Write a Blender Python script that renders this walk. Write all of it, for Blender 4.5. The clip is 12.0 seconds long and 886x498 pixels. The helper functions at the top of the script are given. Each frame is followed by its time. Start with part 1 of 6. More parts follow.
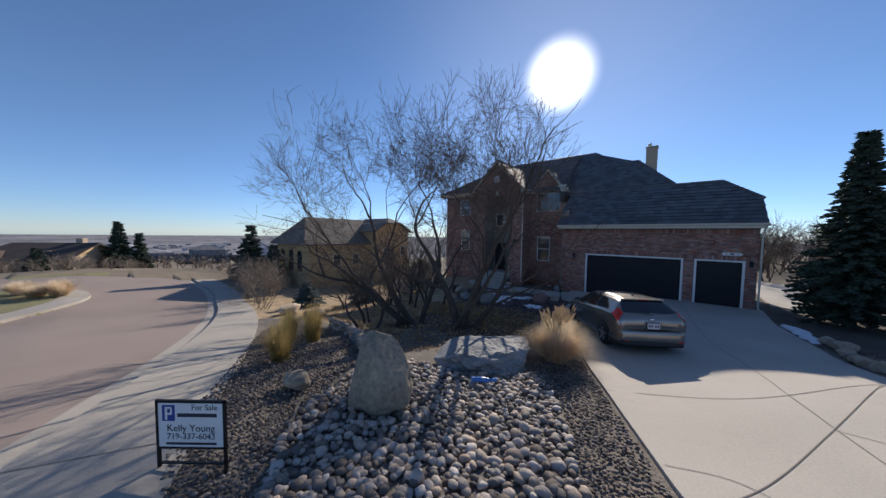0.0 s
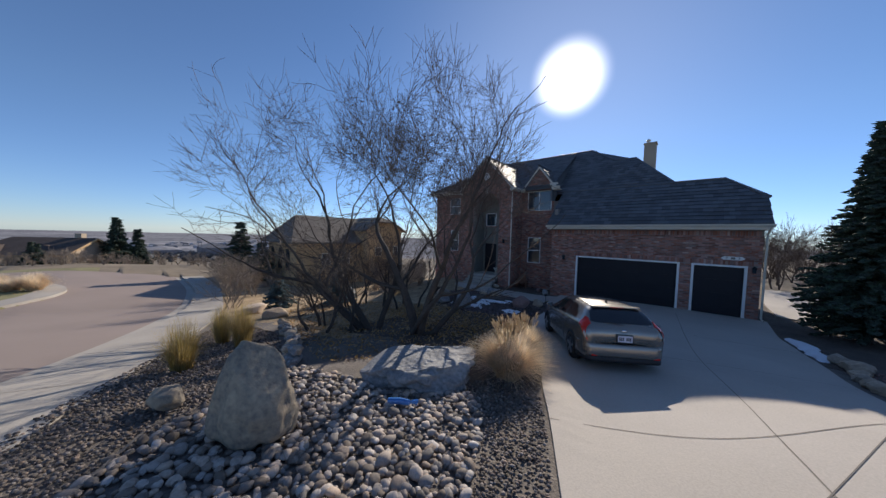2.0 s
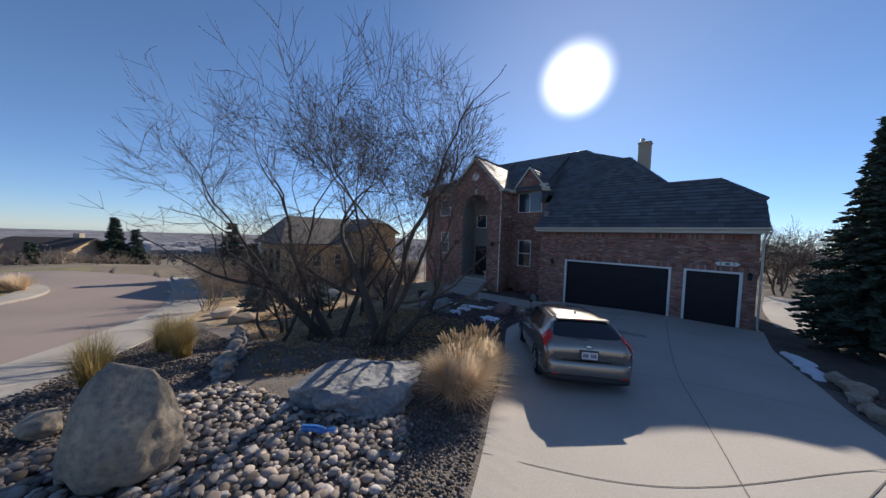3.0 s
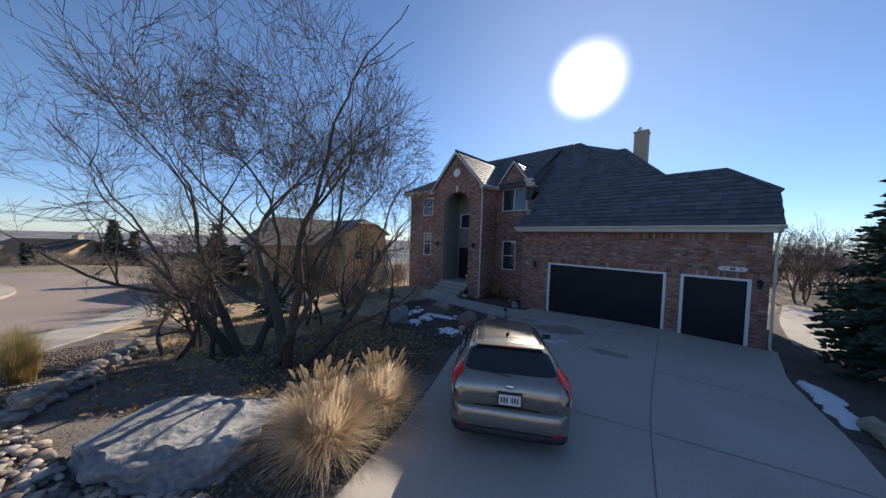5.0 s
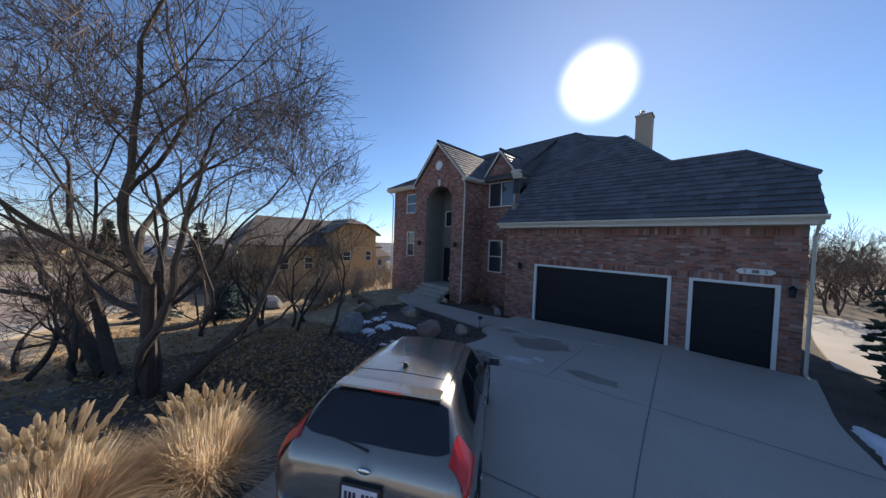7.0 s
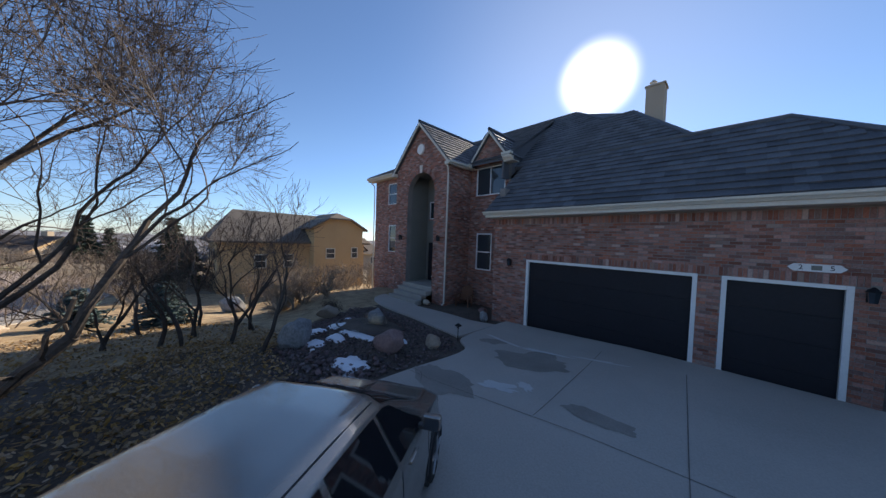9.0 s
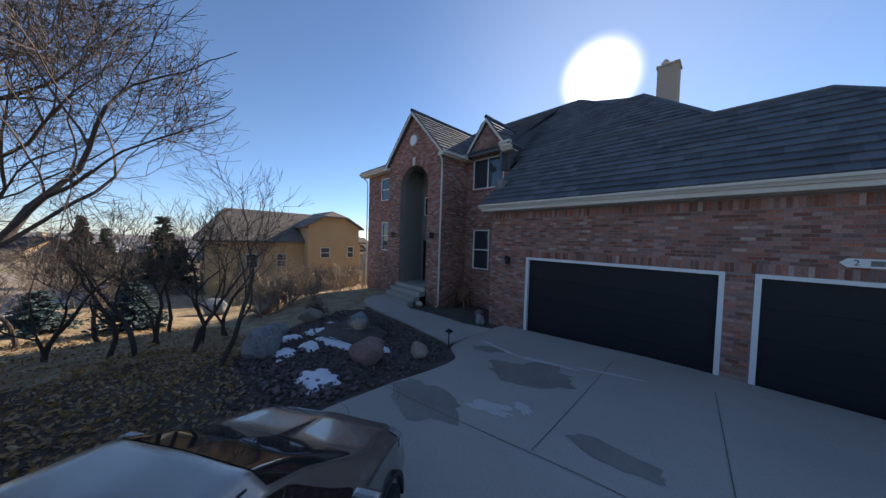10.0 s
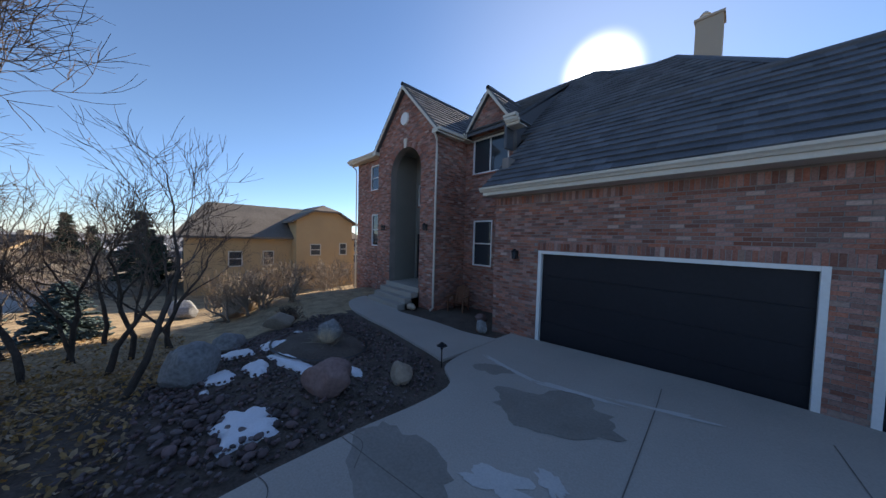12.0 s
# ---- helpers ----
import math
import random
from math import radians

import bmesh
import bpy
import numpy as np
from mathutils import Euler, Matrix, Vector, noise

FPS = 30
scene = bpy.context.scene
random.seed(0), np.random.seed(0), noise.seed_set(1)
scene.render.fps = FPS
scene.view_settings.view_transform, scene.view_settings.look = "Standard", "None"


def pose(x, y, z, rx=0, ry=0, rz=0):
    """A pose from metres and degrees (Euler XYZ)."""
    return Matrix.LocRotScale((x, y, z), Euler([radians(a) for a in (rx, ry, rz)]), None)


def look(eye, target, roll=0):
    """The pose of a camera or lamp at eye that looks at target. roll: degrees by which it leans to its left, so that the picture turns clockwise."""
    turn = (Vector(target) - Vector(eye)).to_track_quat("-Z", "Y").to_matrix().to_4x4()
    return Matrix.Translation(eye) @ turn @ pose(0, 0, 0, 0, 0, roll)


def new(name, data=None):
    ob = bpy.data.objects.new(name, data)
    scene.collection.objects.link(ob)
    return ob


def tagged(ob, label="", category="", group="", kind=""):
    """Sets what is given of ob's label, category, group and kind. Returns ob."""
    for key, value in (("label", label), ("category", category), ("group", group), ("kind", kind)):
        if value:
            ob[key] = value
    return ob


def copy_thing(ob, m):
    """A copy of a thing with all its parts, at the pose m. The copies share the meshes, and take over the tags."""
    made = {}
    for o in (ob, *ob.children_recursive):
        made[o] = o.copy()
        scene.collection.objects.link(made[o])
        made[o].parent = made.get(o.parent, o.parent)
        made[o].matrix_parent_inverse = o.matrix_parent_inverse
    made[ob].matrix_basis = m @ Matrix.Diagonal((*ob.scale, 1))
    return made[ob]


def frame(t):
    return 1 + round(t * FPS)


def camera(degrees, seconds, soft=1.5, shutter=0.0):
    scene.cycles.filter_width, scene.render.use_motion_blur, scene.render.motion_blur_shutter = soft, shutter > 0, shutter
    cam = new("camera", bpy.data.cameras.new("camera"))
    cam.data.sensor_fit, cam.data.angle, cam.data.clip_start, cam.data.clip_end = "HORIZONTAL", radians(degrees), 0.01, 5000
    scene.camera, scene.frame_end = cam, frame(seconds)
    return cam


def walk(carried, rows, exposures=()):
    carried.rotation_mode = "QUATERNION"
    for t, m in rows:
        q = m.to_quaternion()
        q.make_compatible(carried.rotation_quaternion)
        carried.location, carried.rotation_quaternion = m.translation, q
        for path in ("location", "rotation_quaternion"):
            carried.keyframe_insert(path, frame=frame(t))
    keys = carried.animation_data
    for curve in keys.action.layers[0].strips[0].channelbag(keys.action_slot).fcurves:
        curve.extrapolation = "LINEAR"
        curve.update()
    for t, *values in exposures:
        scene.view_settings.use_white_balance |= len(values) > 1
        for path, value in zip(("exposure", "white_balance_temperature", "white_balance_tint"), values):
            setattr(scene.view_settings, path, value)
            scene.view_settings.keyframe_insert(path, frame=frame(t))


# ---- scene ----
# camera and walk: seconds, eye (x, y, z), yaw, pitch, roll
cam = camera(116.0, 12.0, soft=1.45)
PATH = [
    (0.0, 4.586, -18.571, 3.241, 40.08, -3.02, -0.77),
    (0.5, 4.672, -18.387, 3.218, 40.32, -2.78, -1.03),
    (1.0, 4.824, -17.920, 3.090, 40.64, -2.67, -1.39),
    (1.5, 4.998, -17.436, 3.029, 41.03, -2.68, -1.57),
    (2.0, 5.139, -16.925, 3.111, 41.45, -2.72, -1.60),
    (2.5, 5.372, -16.387, 3.182, 41.87, -2.62, -1.74),
    (3.0, 5.625, -15.754, 3.198, 42.32, -2.48, -1.89),
    (5.0, 6.127, -13.296, 3.176, 44.34, -2.08, -1.89),
    (5.5, 6.089, -12.685, 3.162, 44.72, -1.99, -1.98),
    (6.0, 6.114, -12.099, 3.114, 45.17, -1.87, -2.05),
    (6.5, 6.153, -11.530, 3.038, 45.66, -1.52, -2.21),
    (7.0, 6.101, -11.003, 2.963, 45.89, -1.42, -2.20),
    (9.0, 5.407, -9.051, 2.774, 45.91, -1.79, -2.10),
    (9.5, 5.235, -8.576, 2.727, 46.07, -1.87, -1.96),
    (10.0, 5.012, -8.147, 2.663, 46.40, -1.85, -1.83),
    (10.5, 4.797, -7.764, 2.597, 46.41, -1.82, -1.84),
    (11.0, 4.515, -7.416, 2.522, 46.42, -1.81, -1.76),
    (11.5, 4.238, -7.096, 2.498, 46.57, -2.01, -1.63),
    (12.0, 3.947, -6.834, 2.454, 46.59, -2.26, -1.60),
]
walk(cam, [(t, pose(x, y, z, 90 + pitch, roll, yaw)) for t, x, y, z, yaw, pitch, roll in PATH],
     exposures=[(0.0, 0.0, 6650, 11), (3.0, 0.02, 6650, 11), (5.0, 0.28, 6950, 11), (7.0, 0.38, 7050, 11), (9.0, 0.48, 7200, 11), (10.5, 0.5, 7300, 11), (11.0, 0.52, 7300, 11), (11.5, 0.48, 7300, 11), (12.0, 0.66, 7300, 11)])

# ---- daylight: low winter sun behind the house ----
SUN_DIR = Vector((-0.278, 0.848, 0.461)).normalized()
SUN_ELEV = math.asin(SUN_DIR.z)
sun_data = bpy.data.lights.new("sun", "SUN")
sun_data.energy, sun_data.angle, sun_data.color = 5.0, radians(0.53), (1.0, 0.93, 0.82)
sun = new("sun", sun_data)
sun.matrix_world = look(SUN_DIR * 60, (0, 0, 0))
world = bpy.data.worlds.new("sky")
scene.world = world
world.use_nodes = True
wn, wl = world.node_tree.nodes, world.node_tree.links
wn.clear()
sky = wn.new("ShaderNodeTexSky")
sky.sky_type, sky.sun_disc = "NISHITA", False
sky.sun_elevation, sky.sun_rotation = SUN_ELEV, math.atan2(SUN_DIR.x, SUN_DIR.y)
sky.altitude, sky.air_density, sky.dust_density, sky.ozone_density = 2000, 1.1, 0.0, 4.0
bg = wn.new("ShaderNodeBackground")
bg.inputs["Strength"].default_value = 0.118
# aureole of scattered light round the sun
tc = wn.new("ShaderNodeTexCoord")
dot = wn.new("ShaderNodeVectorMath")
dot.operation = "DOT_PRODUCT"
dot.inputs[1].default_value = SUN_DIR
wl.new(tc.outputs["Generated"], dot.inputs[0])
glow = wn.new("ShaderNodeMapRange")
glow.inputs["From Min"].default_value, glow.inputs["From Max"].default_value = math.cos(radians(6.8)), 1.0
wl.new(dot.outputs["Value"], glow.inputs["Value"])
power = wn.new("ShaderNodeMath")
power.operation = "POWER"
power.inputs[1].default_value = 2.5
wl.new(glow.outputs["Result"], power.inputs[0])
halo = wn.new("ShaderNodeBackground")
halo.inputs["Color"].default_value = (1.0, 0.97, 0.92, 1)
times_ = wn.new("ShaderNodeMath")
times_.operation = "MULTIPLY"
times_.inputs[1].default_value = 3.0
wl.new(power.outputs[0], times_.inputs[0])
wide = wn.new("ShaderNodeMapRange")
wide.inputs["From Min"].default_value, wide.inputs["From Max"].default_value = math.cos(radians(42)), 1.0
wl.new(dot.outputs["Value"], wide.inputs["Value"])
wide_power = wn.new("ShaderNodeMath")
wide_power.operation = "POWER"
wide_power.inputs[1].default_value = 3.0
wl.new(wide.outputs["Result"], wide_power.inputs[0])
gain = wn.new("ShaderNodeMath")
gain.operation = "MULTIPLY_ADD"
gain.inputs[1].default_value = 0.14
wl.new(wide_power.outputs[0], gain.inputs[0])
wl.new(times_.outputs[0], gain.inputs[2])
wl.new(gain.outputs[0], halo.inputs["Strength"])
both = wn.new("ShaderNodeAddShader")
wout = wn.new("ShaderNodeOutputWorld")
clear = wn.new("ShaderNodeMix")
clear.data_type, clear.blend_type = "RGBA", "MULTIPLY"
clear.inputs["Factor"].default_value = 1.0
clear.inputs["B"].default_value = (0.90, 0.985, 1.09, 1)
wl.new(sky.outputs["Color"], clear.inputs["A"])
# cool haze low over the plain
up = wn.new("ShaderNodeSeparateXYZ")
wl.new(tc.outputs["Generated"], up.inputs[0])
low_sky = wn.new("ShaderNodeMapRange")
low_sky.inputs["From Min"].default_value, low_sky.inputs["From Max"].default_value = 0.0, 0.30
low_sky.inputs["To Min"].default_value, low_sky.inputs["To Max"].default_value = 1.0, 0.0
wl.new(up.outputs["Z"], low_sky.inputs["Value"])
haze = wn.new("ShaderNodeMix")
haze.data_type, haze.blend_type = "RGBA", "MULTIPLY"
haze.inputs["B"].default_value = (0.80, 0.86, 1.03, 1)
wl.new(low_sky.outputs["Result"], haze.inputs["Factor"])
wl.new(clear.outputs["Result"], haze.inputs["A"])
wl.new(haze.outputs["Result"], bg.inputs["Color"])
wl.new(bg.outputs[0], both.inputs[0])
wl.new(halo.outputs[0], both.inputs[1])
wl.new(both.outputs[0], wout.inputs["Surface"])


# ---- materials ----
def material(name, base, rough=0.8, metal=0.0, spread=0.25, grain=30.0, blotch=1.5, bump=0.3, island=0.0, objvar=0.0, hue=None, spec=0.5, coat=0.0):
    """Principled material with blotches, fine grain, optional change from piece to piece, and bump."""
    m = bpy.data.materials.new(name)
    m.use_nodes = True
    n, k = m.node_tree.nodes, m.node_tree.links
    b = n["Principled BSDF"]
    b.inputs["Roughness"].default_value, b.inputs["Metallic"].default_value = rough, metal
    b.inputs["Specular IOR Level"].default_value = spec
    b.inputs["Coat Weight"].default_value = coat
    co = n.new("ShaderNodeTexCoord")
    big, fine = n.new("ShaderNodeTexNoise"), n.new("ShaderNodeTexNoise")
    big.inputs["Scale"].default_value, big.inputs["Detail"].default_value = blotch, 5
    fine.inputs["Scale"].default_value, fine.inputs["Detail"].default_value = grain, 3
    for q in (big, fine):
        k.new(co.outputs["Object"], q.inputs["Vector"])
    a = n.new("ShaderNodeMix")
    a.data_type, a.blend_type = "RGBA", "MIX"
    lo = [max(0.0, c * (1 - spread)) for c in base]
    hi = [min(1.0, c * (1 + spread)) for c in (hue or base)]
    a.inputs["A"].default_value, a.inputs["B"].default_value = (*lo, 1), (*hi, 1)
    mixf = n.new("ShaderNodeMath")
    mixf.operation = "MULTIPLY_ADD"
    mixf.inputs[1].default_value = 0.5
    half = n.new("ShaderNodeMath")
    half.operation = "MULTIPLY"
    half.inputs[1].default_value = 0.5
    k.new(fine.outputs["Fac"], half.inputs[0])
    k.new(big.outputs["Fac"], mixf.inputs[0])
    k.new(half.outputs[0], mixf.inputs[2])
    con = n.new("ShaderNodeMapRange")
    con.inputs["From Min"].default_value, con.inputs["From Max"].default_value = 0.32, 0.68
    k.new(mixf.outputs[0], con.inputs["Value"])
    k.new(con.outputs["Result"], a.inputs["Factor"])
    last = a.outputs["Result"]
    for amount, node, socket in ((island, "ShaderNodeNewGeometry", "Random Per Island"), (objvar, "ShaderNodeObjectInfo", "Random")):
        if amount:
            g = n.new(node)
            r = n.new("ShaderNodeMapRange")
            r.inputs["To Min"].default_value, r.inputs["To Max"].default_value = 1 - amount, 1 + amount
            k.new(g.outputs[socket], r.inputs["Value"])
            h = n.new("ShaderNodeHueSaturation")
            k.new(r.outputs["Result"], h.inputs["Value"])
            r2 = n.new("ShaderNodeMapRange")
            r2.inputs["To Min"].default_value, r2.inputs["To Max"].default_value = 1 + amount * 0.6, 1 - amount * 0.6
            w = n.new("ShaderNodeTexWhiteNoise")
            w.noise_dimensions = "1D"
            k.new(g.outputs[socket], w.inputs["W"])
            k.new(w.outputs["Value"], r2.inputs["Value"])
            k.new(r2.outputs["Result"], h.inputs["Saturation"])
            k.new(last, h.inputs["Color"])
            last = h.outputs["Color"]
    k.new(last, b.inputs["Base Color"])
    if bump:
        bp = n.new("ShaderNodeBump")
        bp.inputs["Strength"].default_value, bp.inputs["Distance"].default_value = bump, 0.02
        k.new(fine.outputs["Fac"], bp.inputs["Height"])
        k.new(bp.outputs["Normal"], b.inputs["Normal"])
    return m


MORTAR = material("mortar", (0.24, 0.21, 0.19), 0.95, grain=60)
BRICK = material("brick_red", (0.27, 0.115, 0.085), 0.85, island=0.42, grain=40, blotch=0.7, bump=0.4, hue=(0.32, 0.16, 0.125))
BRICK_PIECE = material("brick_red_piece", (0.27, 0.115, 0.085), 0.85, objvar=0.42, grain=40, blotch=0.7, bump=0.4, hue=(0.32, 0.16, 0.125))
BRICK_PALE = material("pale_buff_brick", (0.38, 0.25, 0.20), 0.85, island=0.3, grain=40, bump=0.4)
TILE = material("roof_tile_slate_grey", (0.10, 0.105, 0.115), 0.6, island=0.34, grain=25, blotch=0.8)
TILE_PIECE = material("roof_tile_slate_grey_piece", (0.10, 0.105, 0.115), 0.6, objvar=0.34, grain=25, blotch=0.8)
CREAM = material("cream_painted_trim", (0.62, 0.57, 0.48), 0.55, spread=0.08, grain=20, bump=0.05)
WHITE = material("white_painted_frame", (0.72, 0.71, 0.69), 0.5, spread=0.06, grain=20, bump=0.05)
DOOR_BLACK = material("dark_garage_door_paint", (0.012, 0.012, 0.017), 0.55, spread=0.2, grain=12, bump=0.05, spec=0.3)
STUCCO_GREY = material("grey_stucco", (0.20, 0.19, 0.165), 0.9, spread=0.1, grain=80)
STUCCO_TAN = material("tan_stucco", (0.50, 0.33, 0.17), 0.9, spread=0.1, grain=60, blotch=0.6)
STUCCO_BEIGE = material("beige_stucco", (0.44, 0.35, 0.26), 0.9, spread=0.1, grain=60, blotch=0.6)
ROOF_BROWN = material("weathered_brown_shingle", (0.17, 0.14, 0.115), 0.9, spread=0.3, grain=9, island=0.25, blotch=0.8)
ROOF_DARK = material("dark_brown_shingle", (0.085, 0.06, 0.048), 0.9, spread=0.25, grain=9, blotch=0.8)
CONCRETE = material("driveway_concrete", (0.45, 0.40, 0.347), 0.85, spread=0.14, grain=45, blotch=0.55, bump=0.12)
CONCRETE_WALK = material("sidewalk_concrete", (0.37, 0.33, 0.285), 0.88, spread=0.15, grain=45, blotch=0.6, bump=0.12)
WET = material("damp_concrete_stain", (0.275, 0.245, 0.21), 0.6, spread=0.2, grain=30, blotch=1.5, bump=0.05)
JOINT = material("joint_dark", (0.17, 0.15, 0.13), 0.95, grain=50)
ASPHALT = material("worn_pinkish_asphalt", (0.27, 0.21, 0.18), 0.92, spread=0.16, grain=120, blotch=0.25, bump=0.25)
GRAVEL = material("grey_gravel_ground", (0.17, 0.145, 0.125), 0.95, spread=0.5, grain=28, blotch=2, bump=1.0)
GRAVEL_STONE = material("gravel_stone", (0.175, 0.14, 0.118), 0.9, island=0.6, grain=30, bump=0.2)
BANK_STONE = material("dark_bank_stone", (0.135, 0.098, 0.095), 0.9, island=0.6, grain=30, bump=0.2)
LITTER = material("leaf_litter_ground", (0.27, 0.18, 0.10), 0.95, spread=0.45, grain=22, blotch=2.5, bump=1.0, hue=(0.40, 0.29, 0.17))
LEAF = material("dry_oak_leaf", (0.40, 0.26, 0.13), 0.85, island=0.5, grain=20, bump=0.1)
# dark mulch; its tone also paints the house's shade onto the yard
SOIL_AND_SHADE = material("dark_mulch_and_shade_ground", (0.105, 0.08, 0.063), 0.95, spread=0.5, grain=26, blotch=1.5, bump=1.0)
DRYGRASS = material("dry_scrub_ground", (0.20, 0.155, 0.105), 0.95, spread=0.35, grain=8, blotch=0.4, bump=0.6)
LAWN = material("winter_lawn", (0.21, 0.19, 0.09), 0.95, spread=0.3, grain=14, blotch=0.8, bump=0.5)
# distance haze is mixed into this blue-grey ground colour
PLAIN = material("far_plain_painted_haze", (0.17, 0.185, 0.21), 1.0, spread=0.45, grain=0.03, blotch=0.006, bump=0, hue=(0.25, 0.24, 0.25), spec=0.0)
COBBLE = material("river_cobble", (0.32, 0.265, 0.225), 0.75, island=0.7, grain=35, blotch=6, bump=0.15)
COBBLE_PIECE = material("river_cobble_piece", (0.32, 0.265, 0.225), 0.75, objvar=0.7, grain=35, blotch=6, bump=0.15)
ROCK = material("granite_boulder", (0.19, 0.18, 0.17), 0.9, spread=0.4, grain=14, blotch=1.3, bump=0.8, hue=(0.33, 0.26, 0.18))
ROCK_GREY = material("lichened_grey_slab", (0.27, 0.265, 0.26), 0.92, spread=0.45, grain=16, blotch=2.2, bump=0.9)
ROCK_PINK = material("pink_granite_rock", (0.27, 0.17, 0.15), 0.9, spread=0.3, grain=18, blotch=2.0, bump=0.6)
ROCK_TAN = material("tan_sandstone_rock", (0.44, 0.34, 0.25), 0.9, spread=0.25, grain=18, blotch=2.0, bump=0.5, objvar=0.2)
SNOW = material("old_snow", (0.80, 0.82, 0.86), 0.6, spread=0.08, grain=40, bump=0.3)
SALT = material("salt_bloom_on_concrete", (0.58, 0.56, 0.53), 0.9, spread=0.12, grain=40, bump=0.05)
BARK = material("grey_brown_bark", (0.075, 0.058, 0.047), 0.95, spread=0.4, grain=22, blotch=3, bump=0.7)
TWIG = material("brown_twig", (0.115, 0.085, 0.068), 0.9, spread=0.3, grain=10, bump=0)
TWIG_PALE = material("pale_twig", (0.26, 0.205, 0.155), 0.9, spread=0.25, grain=10, bump=0, island=0.2)
NEEDLE = material("dark_spruce_needles", (0.035, 0.055, 0.035), 0.8, spread=0.3, grain=6, bump=0, island=0.5)
NEEDLE_BLUE = material("blue_spruce_needles", (0.075, 0.115, 0.115), 0.8, spread=0.3, grain=6, bump=0, island=0.4)
STRAW = material("straw_grass_blade", (0.82, 0.68, 0.50), 0.75, spread=0.2, grain=10, bump=0, island=0.35)
STRAW_GREEN = material("green_gold_grass_blade", (0.50, 0.37, 0.15), 0.75, spread=0.2, grain=10, bump=0, island=0.35)


def thin_blade(m, share):
    """Lets part of the light through the dry blades."""
    n, k = m.node_tree.nodes, m.node_tree.links
    b, o = n["Principled BSDF"], n["Material Output"]
    t, mix = n.new("ShaderNodeBsdfTranslucent"), n.new("ShaderNodeMixShader")
    k.new(b.inputs["Base Color"].links[0].from_socket, t.inputs["Color"])
    mix.inputs[0].default_value = share
    k.new(b.outputs[0], mix.inputs[1])
    k.new(t.outputs[0], mix.inputs[2])
    k.new(mix.outputs[0], o.inputs["Surface"])


thin_blade(STRAW, 0.45)
thin_blade(STRAW_GREEN, 0.4)
PLUME = material("pale_seed_plume", (0.60, 0.50, 0.37), 0.85, spread=0.15, grain=30, bump=0.3)
IRON = material("black_iron", (0.02, 0.02, 0.022), 0.5, metal=0.6, spread=0.2, grain=40, bump=0.1)
WOOD = material("red_brown_wood", (0.20, 0.085, 0.045), 0.7, spread=0.25, grain=18, bump=0.2)


def thin_leaf(m, share):
    """Lets light through the blades or leaves of a material."""
    n, k = m.node_tree.nodes, m.node_tree.links
    b, out = n["Principled BSDF"], n["Material Output"]
    t, mix = n.new("ShaderNodeBsdfTranslucent"), n.new("ShaderNodeMixShader")
    src = b.inputs["Base Color"].links[0].from_socket
    k.new(src, t.inputs["Color"])
    mix.inputs["Fac"].default_value = share
    k.new(b.outputs[0], mix.inputs[1])
    k.new(t.outputs[0], mix.inputs[2])
    k.new(mix.outputs[0], out.inputs["Surface"])


for blade in (STRAW, STRAW_GREEN, PLUME):
    thin_leaf(blade, 0.7)
thin_leaf(LEAF, 0.3)


def glass_material(name, tint=(0.02, 0.025, 0.03), rough=0.03):
    m = bpy.data.materials.new(name)
    m.use_nodes = True
    b = m.node_tree.nodes["Principled BSDF"]
    b.inputs["Base Color"].default_value = (*tint, 1)
    b.inputs["Roughness"].default_value = rough
    b.inputs["Specular IOR Level"].default_value = 0.9
    return m


GLASS = glass_material("dark_window_glass", (0.03, 0.04, 0.05))


# ---- mesh helpers ----
def link(name, bm, mat, parent=None, label="", smooth=False):
    """A bmesh as one mesh object under its parent; mat may be one material or a list."""
    me = bpy.data.meshes.new(name)
    bm.to_mesh(me)
    bm.free()
    for m in (mat if isinstance(mat, (list, tuple)) else [mat]):
        me.materials.append(m)
    if smooth:
        me.shade_smooth()
    ob = new(name, me)
    ob.parent = parent
    if label:
        ob["label"] = label
    return ob


def part(name, bm, mat, parent, label="", smooth=False):
    return link(name, bm, mat, parent, label, smooth)


def raw(name, verts, faces, mat, parent=None, smooth=False):
    me = bpy.data.meshes.new(name)
    me.from_pydata(verts, [], faces)
    me.materials.append(mat)
    if smooth:
        me.shade_smooth()
    ob = new(name, me)
    ob.parent = parent
    return ob


def thing(name, x, y, z, label, category, group="", kind="", turn=0.0):
    e = new(name)
    e.matrix_basis = pose(x, y, z, 0, 0, turn)
    e.empty_display_size = 0.2
    return tagged(e, label, category, group, kind)


def box(bm, x0, x1, y0, y1, z0, z1, bevel=0.0):
    r = bmesh.ops.create_cube(bm, size=1.0, matrix=Matrix.Translation(((x0 + x1) / 2, (y0 + y1) / 2, (z0 + z1) / 2)) @ Matrix.Diagonal((x1 - x0, y1 - y0, z1 - z0, 1)))
    if bevel:
        edges = {e for v in r["verts"] for e in v.link_edges}
        bmesh.ops.bevel(bm, geom=list(edges), offset=bevel, segments=2, affect="EDGES", profile=0.6)
    return bm


def boxed(x0, x1, y0, y1, z0, z1, bevel=0.0):
    return box(bmesh.new(), x0, x1, y0, y1, z0, z1, bevel)


def solid(bm, pts, offset):
    """A flat polygon and its copy moved by offset, closed to a slab."""
    a = [bm.verts.new(p) for p in pts]
    b = [bm.verts.new(Vector(p) + Vector(offset)) for p in pts]
    bm.faces.new(a)
    bm.faces.new(b[::-1])
    for i in range(len(a)):
        j = (i + 1) % len(a)
        bm.faces.new((a[j], a[i], b[i], b[j]))
    bmesh.ops.recalc_face_normals(bm, faces=bm.faces)
    return bm


